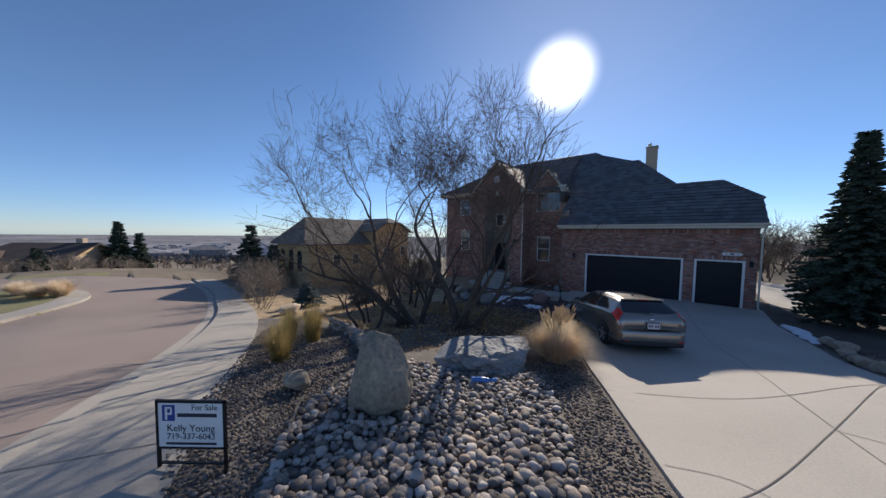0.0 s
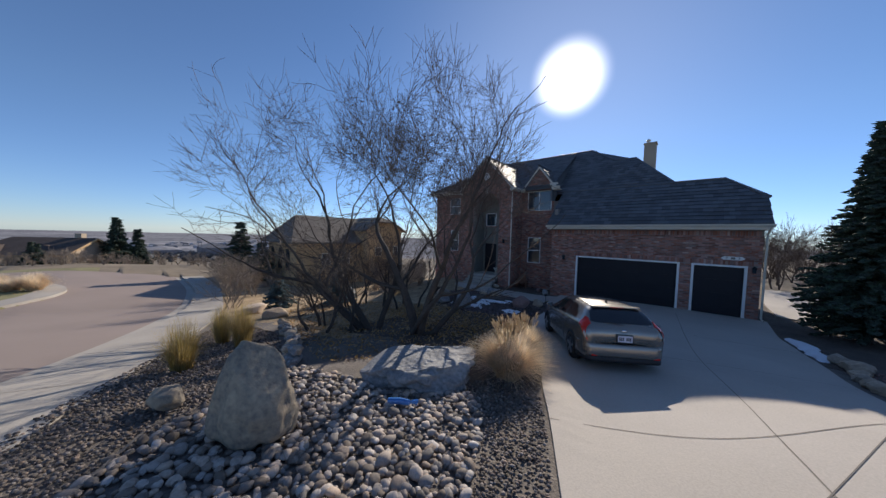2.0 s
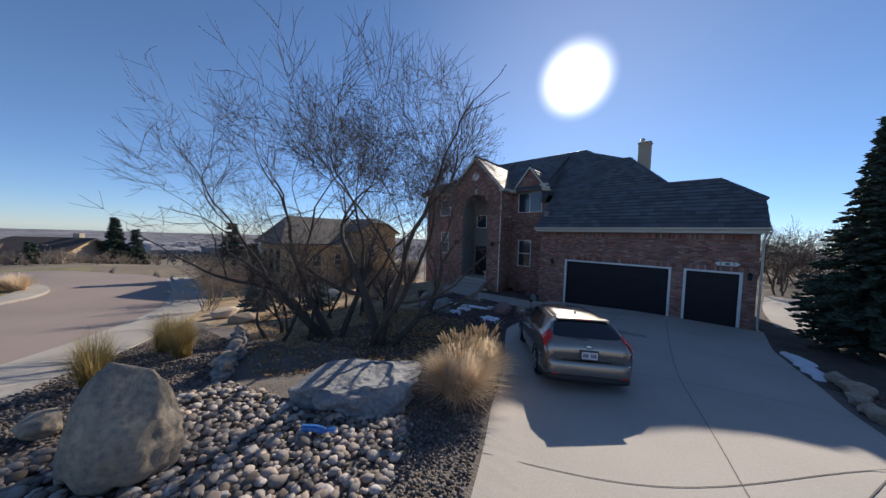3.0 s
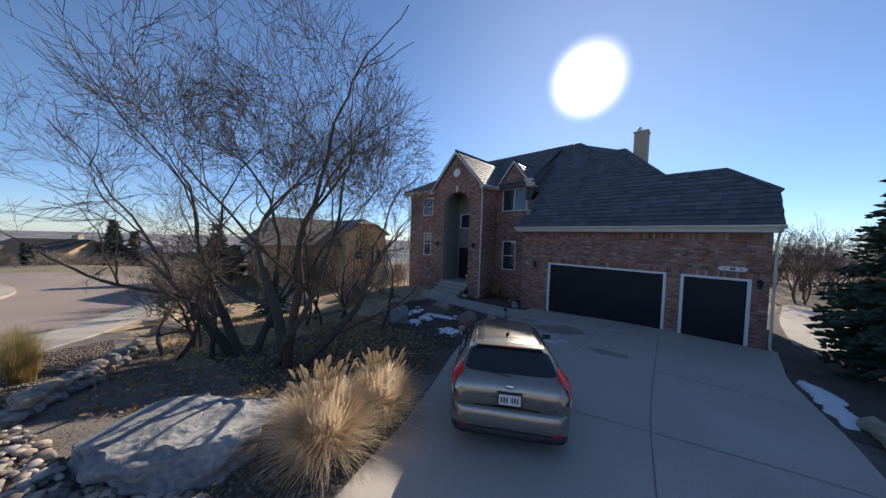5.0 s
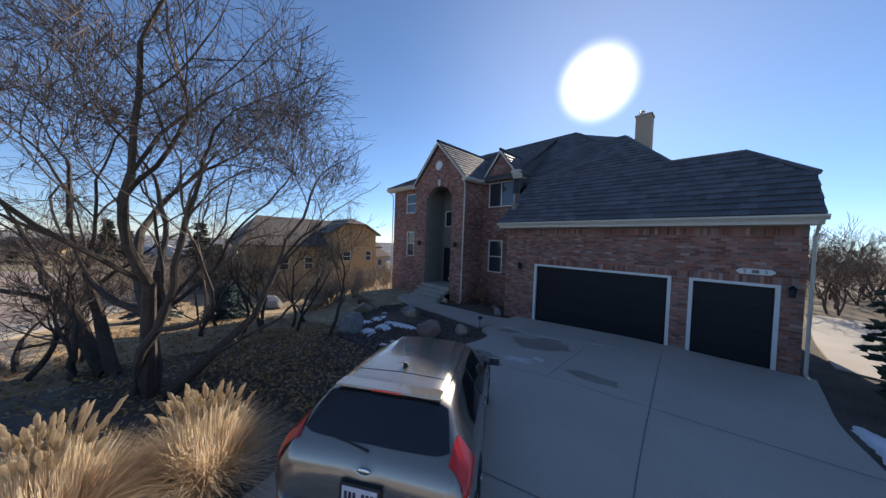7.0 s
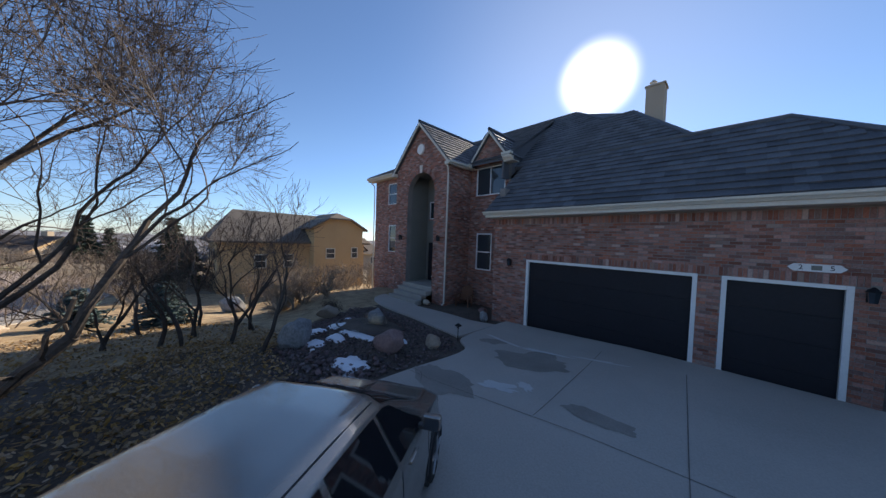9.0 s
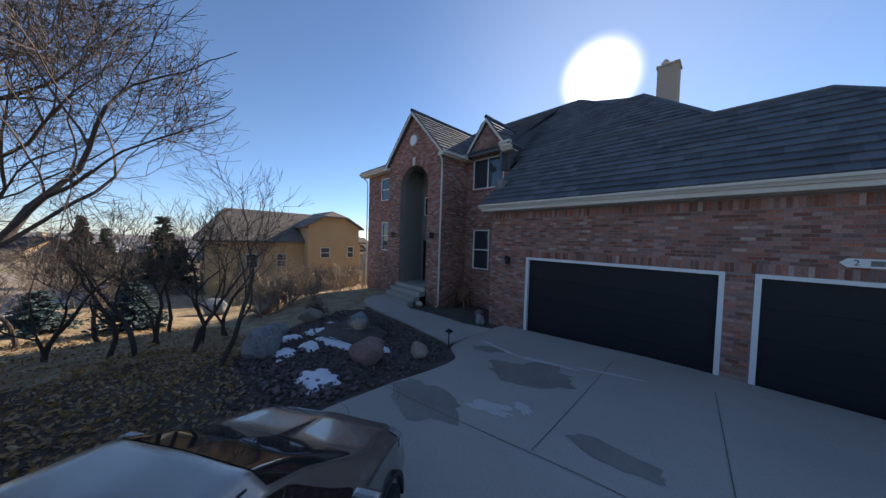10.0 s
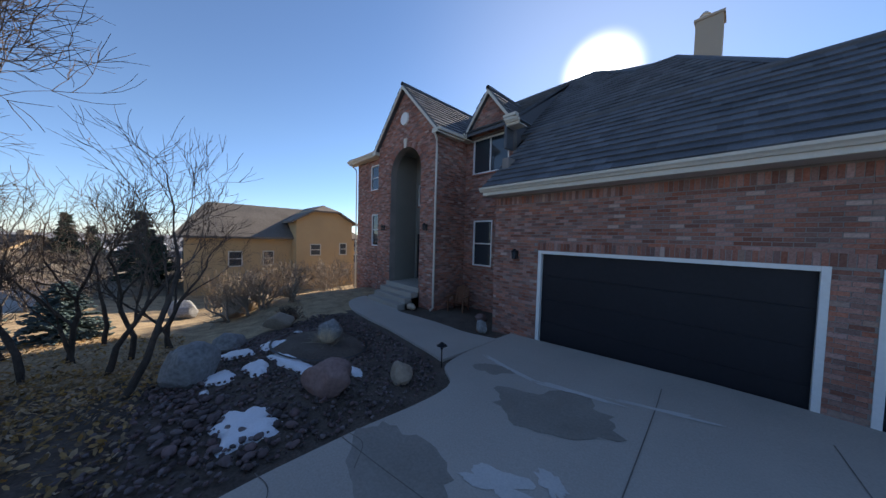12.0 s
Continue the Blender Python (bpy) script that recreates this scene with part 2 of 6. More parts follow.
def tube(verts, faces, pts, radii, sides=5):
    """Adds a tapered tube along pts to lists of verts and faces."""
    start = len(verts)
    last = len(pts) - 1
    for i, p in enumerate(pts):
        d = (pts[min(i + 1, last)] - pts[max(i - 1, 0)]).normalized()
        a = d.orthogonal().normalized() if abs(d.z) > 0.99 else d.cross(Vector((0, 0, 1))).normalized()
        b = d.cross(a)
        for s in range(sides):
            t = 2 * math.pi * s / sides
            verts.append(p + (a * math.cos(t) + b * math.sin(t)) * radii[i])
    for i in range(last):
        for s in range(sides):
            q = (s + 1) % sides
            faces.append((start + i * sides + s, start + i * sides + q, start + (i + 1) * sides + q, start + (i + 1) * sides + s))
    faces.append(tuple(start + last * sides + s for s in range(sides)))


def tubed(pts, radii, sides=8):
    v, f = [], []
    tube(v, f, [Vector(p) for p in pts], radii, sides)
    bm = bmesh.new()
    vs = [bm.verts.new(p) for p in v]
    for face in f:
        bm.faces.new([vs[i] for i in face])
    return bm


def spline(pts, step=8):
    """Catmull-Rom through the points."""
    p = [Vector(q) for q in pts]
    p = [2 * p[0] - p[1]] + p + [2 * p[-1] - p[-2]]
    out = []
    for i in range(1, len(p) - 2):
        for s in range(step):
            t = s / step
            out.append(0.5 * ((2 * p[i]) + (p[i + 1] - p[i - 1]) * t + (2 * p[i - 1] - 5 * p[i] + 4 * p[i + 1] - p[i + 2]) * t * t
                              + (3 * p[i] - p[i - 1] - 3 * p[i + 1] + p[i + 2]) * t ** 3))
    out.append(p[-2])
    return out


def sstep(a, b, x):
    t = min(1.0, max(0.0, (x - a) / (b - a)))
    return t * t * (3 - 2 * t)


# ---- lie of the land ----
ROAD_OUT = [(30, -31), (14, -25.6), (6, -22.1), (1.0, -20.05), (-3.4, -18.2), (-8, -16.6), (-12.6, -15.4), (-18, -14.4), (-24, -13.6), (-31.5, -13.6), (-36.2, -17.4), (-39.2, -23), (-42.5, -32), (-50, -60)]
ROAD_IN = [(27, -40), (10, -34.5), (2, -31.2), (-4, -28.6), (-9, -26.6), (-14, -24.0), (-18.6, -22.2), (-20.8, -20.8), (-23.0, -19.9), (-25.4, -19.7), (-28, -20.5), (-32, -23), (-35.5, -33), (-42, -60)]
road_out = spline([(x, y, 0) for x, y in ROAD_OUT], 6)
road_in = spline([(x, y, 0) for x, y in ROAD_IN], 6)


def base_height(x, y):
    """Height of the finished ground without the road's kerb drop."""
    up = 0.045 * min(max(0.0, -(y + 4.5)), 8.0) + 0.08 * min(max(0.0, -(y + 12.5)), 8.0)
    dip = -0.055 * min(5.5, max(0.0, 4.0 - x)) * sstep(-10, -5, y)
    right = (0.14 if x > 4 else 0.065) * max(-2.0, min(x - 4.0, 3.5)) * sstep(-6, -11, y) if x > 2 else -0.13 * sstep(-6, -11, y)
    w = max(sstep(-2.5, -7.0, y), sstep(-9.5, -13.0, x))
    left = 0.11 * max(-17.0, min(0.0, x + 1.0)) * w
    far = sstep(-45, -70, x) * -5 - 40 * sstep(70, 700, math.hypot(x + 10, y))
    back = -1.6 * sstep(6, 22, y) * sstep(-9, -16, x)
    mound = 0.40 * math.exp(-((x + 2.6) ** 2 / 5.5 + (y + 5.0) ** 2 / 2.6))
    mulch = 1.1 * sstep(8.4, 11.6, x) * sstep(-2.0, -6.0, y) * sstep(-15.5, -11.5, y)
    return up + right + left + far + back + mound + mulch + dip


def inside_road(x, y):
    """Positive inside the road: metres from its nearer edge."""
    best_o = min(((p.x - x) ** 2 + (p.y - y) ** 2, i) for i, p in enumerate(road_out))
    best_i = min(((p.x - x) ** 2 + (p.y - y) ** 2, i) for i, p in enumerate(road_in))

    def side(line, i):
        a, b = line[max(0, i - 1)], line[min(len(line) - 1, i + 1)]
        return (b.x - a.x) * (y - a.y) - (b.y - a.y) * (x - a.x)
    o, q = side(road_out, best_o[1]), side(road_in, best_i[1])
    if o > 0 and q < 0:
        return min(math.sqrt(best_o[0]), math.sqrt(best_i[0]))
    return -1.0


def ladder(a, b, step):
    return [a + (b - a) * i / round((b - a) / step) for i in range(round((b - a) / step) + 1)]


def growing(start, end, first, ratio):
    out, d, p = [], first, start
    sign = 1 if end > start else -1
    while abs(p - start) < abs(end - start):
        p += sign * d
        d *= ratio
        out.append(p)
    return out


LEFT_EDGE = spline([(-0.35, -0.02, 0), (-0.35, -1.2, 0), (-0.1, -2.8, 0), (0.62, -3.5, 0), (0.68, -5.3, 0), (0.8, -6.7, 0), (1.15, -7.6, 0), (2.55, -10.2, 0), (3.14, -11.6, 0), (3.76, -12.85, 0), (4.7, -14.95, 0), (5.9, -17.6, 0), (5.5, -21.8, 0)], 6)
RIGHT_EDGE = spline([(7.7, -0.02, 0), (7.65, -1.2, 0), (7.6, -2.6, 0), (7.75, -3.9, 0), (7.9, -5.2, 0), (7.95, -6.6, 0), (7.95, -7.6, 0), (7.95, -9.2, 0), (8.5, -10.2, 0), (9.4, -11.6, 0), (10.6, -13.6, 0), (12.0, -18.0, 0), (12.4, -24.8, 0)], 6)


def build_ground():
    xs = growing(-22, -4200, 0.5, 1.22)[::-1] + ladder(-22, -7, 0.3) + ladder(-6.85, 15, 0.15) + growing(15, 4200, 0.5, 1.22)
    ys = growing(-26, -4200, 0.5, 1.22)[::-1] + ladder(-26, -20, 0.3) + ladder(-19.85, 5, 0.15) + growing(5, 4200, 0.5, 1.22)
    verts, faces, kinds = [], [], []
    for y in ys:
        for x in xs:
            z = base_height(x, y)
            if y < -11 and abs(x) < 60 and y > -62:
                if inside_road(x, y) > 0:
                    z -= 0.32
            if abs(x) < 40 and abs(y) < 40:
                z += 0.05 * noise.noise((x * 0.5, y * 0.5, 0)) * sstep(1.0, -1.5, x) - 0.02
            verts.append((x, y, z))
    nx = len(xs)
    for j in range(len(ys) - 1):
        for i in range(nx - 1):
            x, y = (xs[i] + xs[i + 1]) / 2, (ys[j] + ys[j + 1]) / 2
            faces.append((j * nx + i, j * nx + i + 1, (j + 1) * nx + i + 1, (j + 1) * nx + i))
            n = noise.noise((x * 0.6, y * 0.6, 3)) * 0.9 + noise.noise((x * 2.1, y * 2.1, 8)) * 0.5 + random.Random(i * 7919 + j).uniform(-0.3, 0.3)
            # far ground takes the colour with haze painted in
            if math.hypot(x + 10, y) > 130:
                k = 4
            elif x < -22 or y > 8 or y < -25 or (x < -12 and y < -19):
                k = 3 if not (-42 < x < -8 and -60 < y < -19) else 5
            elif x > 7.8:
                k = 2 if y > -5.2 else 0
            elif y < -13.0 + 0.3 * min(0.0, x + 1) * 0.4 + n * 0.6 and x > -9:
                k = 0
            elif x > -2.2 + n and y < -12.2 + 0.3 * n or (x > 1.6 + 0.3 * n and y < -8.6):
                k = 0
            # bed mulch; second zone darkens the yard where the house's shadow lies
            elif (y > -6.6 + n and x > -5.6 + 0.4 * n) or (y > -12.4 + 0.4 * n and x > -3.6 + n):
                k = 2
            else:
                k = 1
            kinds.append(k)
    me = bpy.data.meshes.new("ground")
    me.from_pydata(verts, [], faces)
    for m in (GRAVEL, LITTER, SOIL_AND_SHADE, DRYGRASS, PLAIN, LAWN):
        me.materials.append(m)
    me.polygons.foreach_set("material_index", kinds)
    me.shade_smooth()
    tagged(new("ground", me), "gravel, leaf litter and dry scrub ground sloping down", "ground", kind="structure")


def strip(name, a, b, n, lift, drop, mat, label, parent=None):
    """A paved sheet between two lines, draped over the land, with closed sides."""
    verts, faces, m = [], [], len(a)
    for p, q in zip(a, b):
        for i in range(n + 1):
            r = p.lerp(q, i / n)
            verts.append((r.x, r.y, base_height(r.x, r.y) + lift))
    for j in range(m - 1):
        for i in range(n):
            s = j * (n + 1) + i
            faces.append((s, s + 1, s + n + 2, s + n + 1))
    rim = [j * (n + 1) for j in range(m)] + [(m - 1) * (n + 1) + i for i in range(1, n + 1)] + [j * (n + 1) + n for j in range(m - 2, -1, -1)] + [i for i in range(n - 1, 0, -1)]
    low = {}
    for r in rim:
        low[r] = len(verts)
        verts.append((verts[r][0], verts[r][1], verts[r][2] - drop))
    for i, r in enumerate(rim):
        s = rim[(i + 1) % len(rim)]
        faces.append((r, s, low[s], low[r]))
    ob = raw(name, verts, faces, mat, parent)
    me = ob.data
    bm = bmesh.new()
    bm.from_mesh(me)
    bmesh.ops.recalc_face_normals(bm, faces=bm.faces)
    bm.to_mesh(me)
    bm.free()
    return tagged(ob, label, name.split("_")[0] if parent is None else "", kind="structure") if parent is None else ob


def shifted(line, d):
    out = []
    for i, p in enumerate(line):
        t = (line[min(i + 1, len(line) - 1)] - line[max(i - 1, 0)]).normalized()
        out.append(p + Vector((-t.y, t.x, 0)) * d)
    return out


def seam(name, pts, width, mat, parent=None, lift=0.036):
    line = spline([(x, y, 0) for x, y in pts], 10)
    a, b = shifted(line, width / 2), shifted(line, -width / 2)
    verts, faces = [], []
    for p, q in zip(a, b):
        for r in (p, q):
            verts.append((r.x, r.y, base_height(r.x, r.y) + lift))
    for j in range(len(line) - 1):
        faces.append((2 * j, 2 * j + 2, 2 * j + 3, 2 * j + 1))
    return raw(name, verts, faces, mat, parent)


def blot(name, x, y, rx, ry, turn, seed, mat, parent=None, lift=0.035, height=0.0, rough=0.45):
    """An uneven patch lying on the ground; with a height it is a low heap."""
    rng = random.Random(seed)
    n, rings = 40, 5
    verts, faces = [(x, y, base_height(x, y) + lift + height)], []
    for k in range(1, rings + 1):
        f = k / rings
        for i in range(n):
            t = 2 * math.pi * i / n
            r = f * (1 + rough * noise.noise((math.cos(t) * 1.6 + seed * 3.1, math.sin(t) * 1.6, seed)) + rough * 0.6 * noise.noise((math.cos(t) * 5 + seed, math.sin(t) * 5, seed)))
            px, py = r * rx * math.cos(t), r * ry * math.sin(t)
            c, s = math.cos(radians(turn)), math.sin(radians(turn))
            wx, wy = x + c * px - s * py, y + s * px + c * py
            h = height * (1 - f ** 2.2) * (0.75 + 0.5 * noise.noise((wx * 4, wy * 4, seed)))
            if height and k == rings:
                h = -0.05
            verts.append((wx, wy, base_height(wx, wy) + lift + h))
    for i in range(n):
        faces.append((0, 1 + i, 1 + (i + 1) % n))
    for k in range(rings - 1):
        for i in range(n):
            a, b = 1 + k * n + i, 1 + k * n + (i + 1) % n
            faces.append((a, a + n, b + n, b))
    return raw(name, verts, faces, mat, parent, smooth=height > 0)


build_ground()
road = strip("road", road_out, road_in, 12, -0.13, 0.1, ASPHALT, "worn pinkish asphalt street curving away downhill")
SIDE_OUT = spline([(x, y, 0) for x, y in ROAD_OUT[1:10]], 6)
sidewalk = strip("pavement", SIDE_OUT, shifted(SIDE_OUT, -1.55), 4, 0.012, 0.3, CONCRETE_WALK, "pale concrete sidewalk with rolled kerb along the street")
gutter = strip("kerb_gutter", shifted(SIDE_OUT, 0.45), shifted(SIDE_OUT, 0.004), 2, -0.115, 0.1, CONCRETE_WALK, "", sidewalk)
for i in range(8, len(SIDE_OUT) - 8, 3):
    p, q = SIDE_OUT[i], shifted(SIDE_OUT, -1.55)[i]
    seam("joint", [(p.x, p.y), (q.x, q.y)], 0.014, JOINT, sidewalk, 0.017)
IN_WALK = spline([(x, y, 0) for x, y in ROAD_IN[1:12]], 6)
far_kerb = strip("pavement_far", IN_WALK, shifted(IN_WALK, 1.2), 3, 0.02, 0.3, CONCRETE_WALK, "pale concrete kerb and walk on the far side")
driveway = strip("driveway", LEFT_EDGE, RIGHT_EDGE, 10, 0.03, 0.12, CONCRETE, "broad pale concrete driveway with joints and damp stains")
for pts in ([(3.72, -12.75), (5.6, -11.9), (7.5, -9.9)], [(4.9, -1.0), (5.25, -5), (5.5, -7.4), (5.75, -9.1), (6.1, -11.2), (6.35, -12.6), (6.9, -16)], [(7.5, -9.9), (6.3, -12.5), (5.4, -14.4), (4.75, -15.3)],
            [(1.75, -8.8), (4.6, -8.2), (7.9, -7.2)], [(0.67, -5.4), (3.6, -4.9), (7.85, -4.2)], [(3.2, -0.9), (3.25, -1.85), (3.35, -4.9)], [(6.3, -12.5), (8.6, -13.2), (10.6, -14.2)]):
    seam("joint", pts, 0.013, JOINT, driveway)
for pts in ([(0.66, -5.3), (0.95, -5.25), (1.25, -5.5)], [(4.6, -14.6), (5.2, -14.5), (5.8, -14.9)], [(0.67, -6.3), (1.0, -6.25), (1.5, -6.5)]):
    seam("crack", pts, 0.010, JOINT, driveway)
for k, (x, y, rx, ry, tn) in enumerate(((2.2, -2.8, 0.85, 0.6, 20), (1.5, -5.15, 0.75, 0.5, -10), (0.7, -2.3, 0.4, 0.25, 30), (4.1, -4.2, 0.5, 0.2, 0))):
    blot("damp_patch", x, y, rx, ry, tn, k + 2, WET, driveway)
for k, (x, y, rx, ry, tn) in enumerate(((0.75, -2.0, 0.8, 0.05, -14), (2.1, -2.1, 0.7, 0.06, 8), (3.3, -1.7, 0.7, 0.05, 14), (2.4, -4.5, 0.38, 0.16, 20), (2.75, -4.1, 0.2, 0.1, -30))):
    blot("salt_streak", x, y, rx, ry, tn, k + 11, SALT, driveway, lift=0.038, rough=0.9)
PATH_YARD = spline([(-0.3, -2.75, 0), (-1.2, -2.6, 0), (-2.6, -2.45, 0), (-4.3, -2.35, 0), (-5.8, -2.2, 0), (-6.9, -1.8, 0), (-7.4, -1.2, 0), (-7.55, -0.75, 0)], 6)
PATH_HOUSE = spline([(-0.3, -0.72, 0), (-1.2, -0.85, 0), (-2.3, -0.85, 0), (-3.4, -0.95, 0), (-4.2, -1.05, 0), (-4.6, -1.0, 0), (-4.7, -0.9, 0), (-4.72, -0.75, 0)], 6)
garden_path = strip("path", PATH_YARD, PATH_HOUSE, 5, 0.045, 0.15, CONCRETE, "curving concrete garden path from driveway to entry steps")
side_drive = strip("side_drive", spline([(8.2, 1.6, 0), (8.4, 6, 0), (9.2, 12, 0)], 6), spline([(14.5, -0.6, 0), (16, 4, 0), (16, 12, 0)], 6), 5, 0.03, 0.1, CONCRETE, "sunlit concrete side yard slab behind the spruce")
side_drive["category"] = "driveway"
sidewalk["category"], far_kerb["category"], garden_path["category"] = "sidewalk", "sidewalk", "path"


# ---- brick house ----
def brick_list(U0, U1, Z0, Z1, keep, soldiers=()):
    """Rectangles (u0, u1, z0, z1) of a running bond; soldiers: bands (z0, z1, u0, u1) of upright bricks."""
    out = []
    L, H, J = 0.203, 0.0645, 0.011
    rows = int((Z1 - Z0) / (H + J))
    for r in range(rows):
        z = Z0 + r * (H + J)
        u = U0 - (0.5 * (L + J) if r % 2 else 0)
        while u < U1:
            a, b = max(u, U0), min(u + L, U1)
            u += L + J
            if b - a < 0.03:
                continue
            if any(s0 - 0.01 < z + H / 2 < s1 + 0.01 and u0 < (a + b) / 2 < u1 for s0, s1, u0, u1 in soldiers):
                continue
            a, b = keep(a, b, z, z + H)
            if b - a > 0.03:
                out.append((a, b, z, z + H))
    for s0, s1, u0, u1 in soldiers:
        u = u0
        while u + H < u1:
            out.append((u, u + H, s0, s1))
            u += H + J
    return out


def holes_keep(holes):
    def keep(a, b, z0, z1):
        zc = (z0 + z1) / 2
        for h0, h1, k0, k1 in holes:
            if k0 < zc < k1:
                if a >= h0 and b <= h1:
                    return 0, 0
                if a < h0 < b:
                    b = h0
                elif a < h1 < b:
                    a = h1
        return a, b
    return keep


def brick_mesh(name, rects, O, U, N, mat, parent, rng):
    """All rectangles as five-sided bricks on one mesh, proud of the mortar by an uneven 8 mm."""
    O, U, N = Vector(O), Vector(U), Vector(N)
    verts, faces = [], []
    for u0, u1, z0, z1 in rects:
        d = 0.008 + rng.uniform(-0.003, 0.003)
        s = len(verts)
        for dd in (-0.01, d):
            for u, z in ((u0, z0), (u1, z0), (u1, z1), (u0, z1)):
                verts.append(O + U * u + N * dd + Vector((0, 0, z)))
        faces += [(s + 4, s + 5, s + 6, s + 7), (s, s + 1, s + 5, s + 4), (s + 1, s + 2, s + 6, s + 5), (s + 2, s + 3, s + 7, s + 6), (s + 3, s, s + 4, s + 7)]
    me = bpy.data.meshes.new(name)
    me.from_pydata(verts, [], faces)
    me.materials.append(mat)
    me.materials.append(BRICK_PALE)
    me.polygons.foreach_set("material_index", [k for _ in rects for k in [int(rng.random() < 0.045)] * 5])
    ob = new(name, me)
    ob.parent = parent
    ob["kind"] = "stuff"
    return ob


def brick_pieces(rects, O, U, N, parent):
    shared = {}
    for u0, u1, z0, z1 in rects:
        w, h = round(u1 - u0, 2), round(z1 - z0, 2)
        pale = len(parent.children) * 7919 % 101 < 4
        if (w, h, pale) not in shared:
            me = bpy.data.meshes.new("brick")
            bm = boxed(-w / 2, w / 2, -0.008, 0.02, -h / 2, h / 2)
            bm.to_mesh(me)
            bm.free()
            me.materials.append(BRICK_PALE if pale else BRICK_PIECE)
            shared[(w, h, pale)] = me
        b = new("brick", shared[(w, h, pale)])
        b.parent = parent
        p = Vector(O) + Vector(U) * (u0 + u1) / 2 + Vector((0, 0, (z0 + z1) / 2))
        b.matrix_basis = Matrix.Translation(p)


def wall_grid(bm, x0, x1, z0, z1, y0, y1, holes):
    us = sorted({x0, x1, *[h for q in holes for h in q[:2]]})
    zs = sorted({z0, z1, *[h for q in holes for h in q[2:]]})
    for i in range(len(us) - 1):
        for j in range(len(zs) - 1):
            uc, zc = (us[i] + us[i + 1]) / 2, (zs[j] + zs[j + 1]) / 2
            if not any(a < uc < b and c < zc < d for a, b, c, d in holes):
                box(bm, us[i], us[i + 1], y0, y1, zs[j], zs[j + 1])
    bmesh.ops.remove_doubles(bm, verts=bm.verts, dist=1e-5)
    return bm


def tile_rects(width, height, keep, tw=0.33, e=0.285):
    out = []
    for r in range(int(height / e + 0.3)):
        u = -(tw / 2 if r % 2 else 0)
        while u < width:
            a, b = max(u, 0), min(u + tw - 0.0015, width)
            u += tw
            if b - a > 0.05 and keep((a + b) / 2, r * e + e / 2):
                out.append((a, b, r * e))
    return out


def tile_verts(u0, u1, v, O, U, V, W, lift):
    q = []
    for dv, w0 in ((-0.03, 0.064), (0.29, 0.022)):
        for u in (u0, u1):
            for t in (0.0, 0.036):
                q.append(O + U * u + V * (v + dv) + W * (w0 + t - 0.036 + lift))
    return q


TILE_FACES = [(1, 3, 7, 5), (0, 2, 3, 1), (0, 1, 5, 4), (2, 6, 7, 3), (4, 5, 7, 6)]


def tiles(O, U, V, width, height, keep, parent, rng, pieces=0):
    O, U, V = Vector(O), Vector(U).normalized(), Vector(V).normalized()
    W = U.cross(V).normalized()
    rects = tile_rects(width, height, keep)
    verts, faces = [], []
    shared = {}
    for i, (a, b, v) in enumerate(rects):
        if i < pieces:
            w = round(b - a, 2)
            if w not in shared:
                me = bpy.data.meshes.new("roof_tile")
                me.from_pydata(tile_verts(-w / 2, w / 2, 0, Vector(), U, V, W, 0), [], TILE_FACES)
                me.materials.append(TILE_PIECE)
                shared[w] = me
            t = new("roof_tile", shared[w])
            t.parent = parent
            t.matrix_basis = Matrix.Translation(O + U * (a + b) / 2 + V * v + W * rng.uniform(0, 0.006))
        else:
            s = len(verts)
            verts += tile_verts(a, b, v, O, U, V, W, rng.uniform(0, 0.006))
            faces += [tuple(s + q for q in f) for f in TILE_FACES]
    if faces:
        raw("roof_tiles", verts, faces, TILE, parent)["kind"] = "stuff"


def roof_part(polys, parent, label):
    """A roof: its first slope is the part, the other slopes hang from it."""
    top = None
    for poly in polys:
        bm = solid(bmesh.new(), poly, (0, 0, -0.12))
        if top is None:
            top = part("roof", bm, TILE, parent, label)
        else:
            part("roof_slope", bm, TILE, top)
    return top


def window(parent, x0, x1, z0, z1, y, rail=None, mullion=None, label="white-framed window"):
    """Frame set in the opening, with panes and a sill; y is the wall's outer face."""
    f = 0.055
    bm = bmesh.new()
    for a, b, c, d in ((x0, x1, z0, z0 + f), (x0, x1, z1 - f, z1), (x0, x0 + f, z0 + f, z1 - f), (x1 - f, x1, z0 + f, z1 - f)):
        box(bm, a, b, y - 0.02, y + 0.07, c, d, 0.006)
    if rail:
        box(bm, x0 + f, x1 - f, y + 0.005, y + 0.05, rail - 0.025, rail + 0.025)
    if mullion:
        box(bm, mullion - 0.025, mullion + 0.025, y + 0.005, y + 0.05, z0 + f, z1 - f)
    w = part("window", bm, WHITE, parent, label)
    zs = [z0 + f] + ([rail] if rail else []) + [z1 - f]
    xs = [x0 + f] + ([mullion] if mullion else []) + [x1 - f]
    for i in range(len(zs) - 1):
        for j in range(len(xs) - 1):
            part("pane", boxed(xs[j], xs[j + 1], y + 0.03, y + 0.036, zs[i], zs[i + 1]), GLASS, w)
    part("sill", boxed(x0 - 0.04, x1 + 0.04, y - 0.06, y + 0.02, z0 - 0.06, z0 - 0.002, 0.01), BRICK, w)
    return w


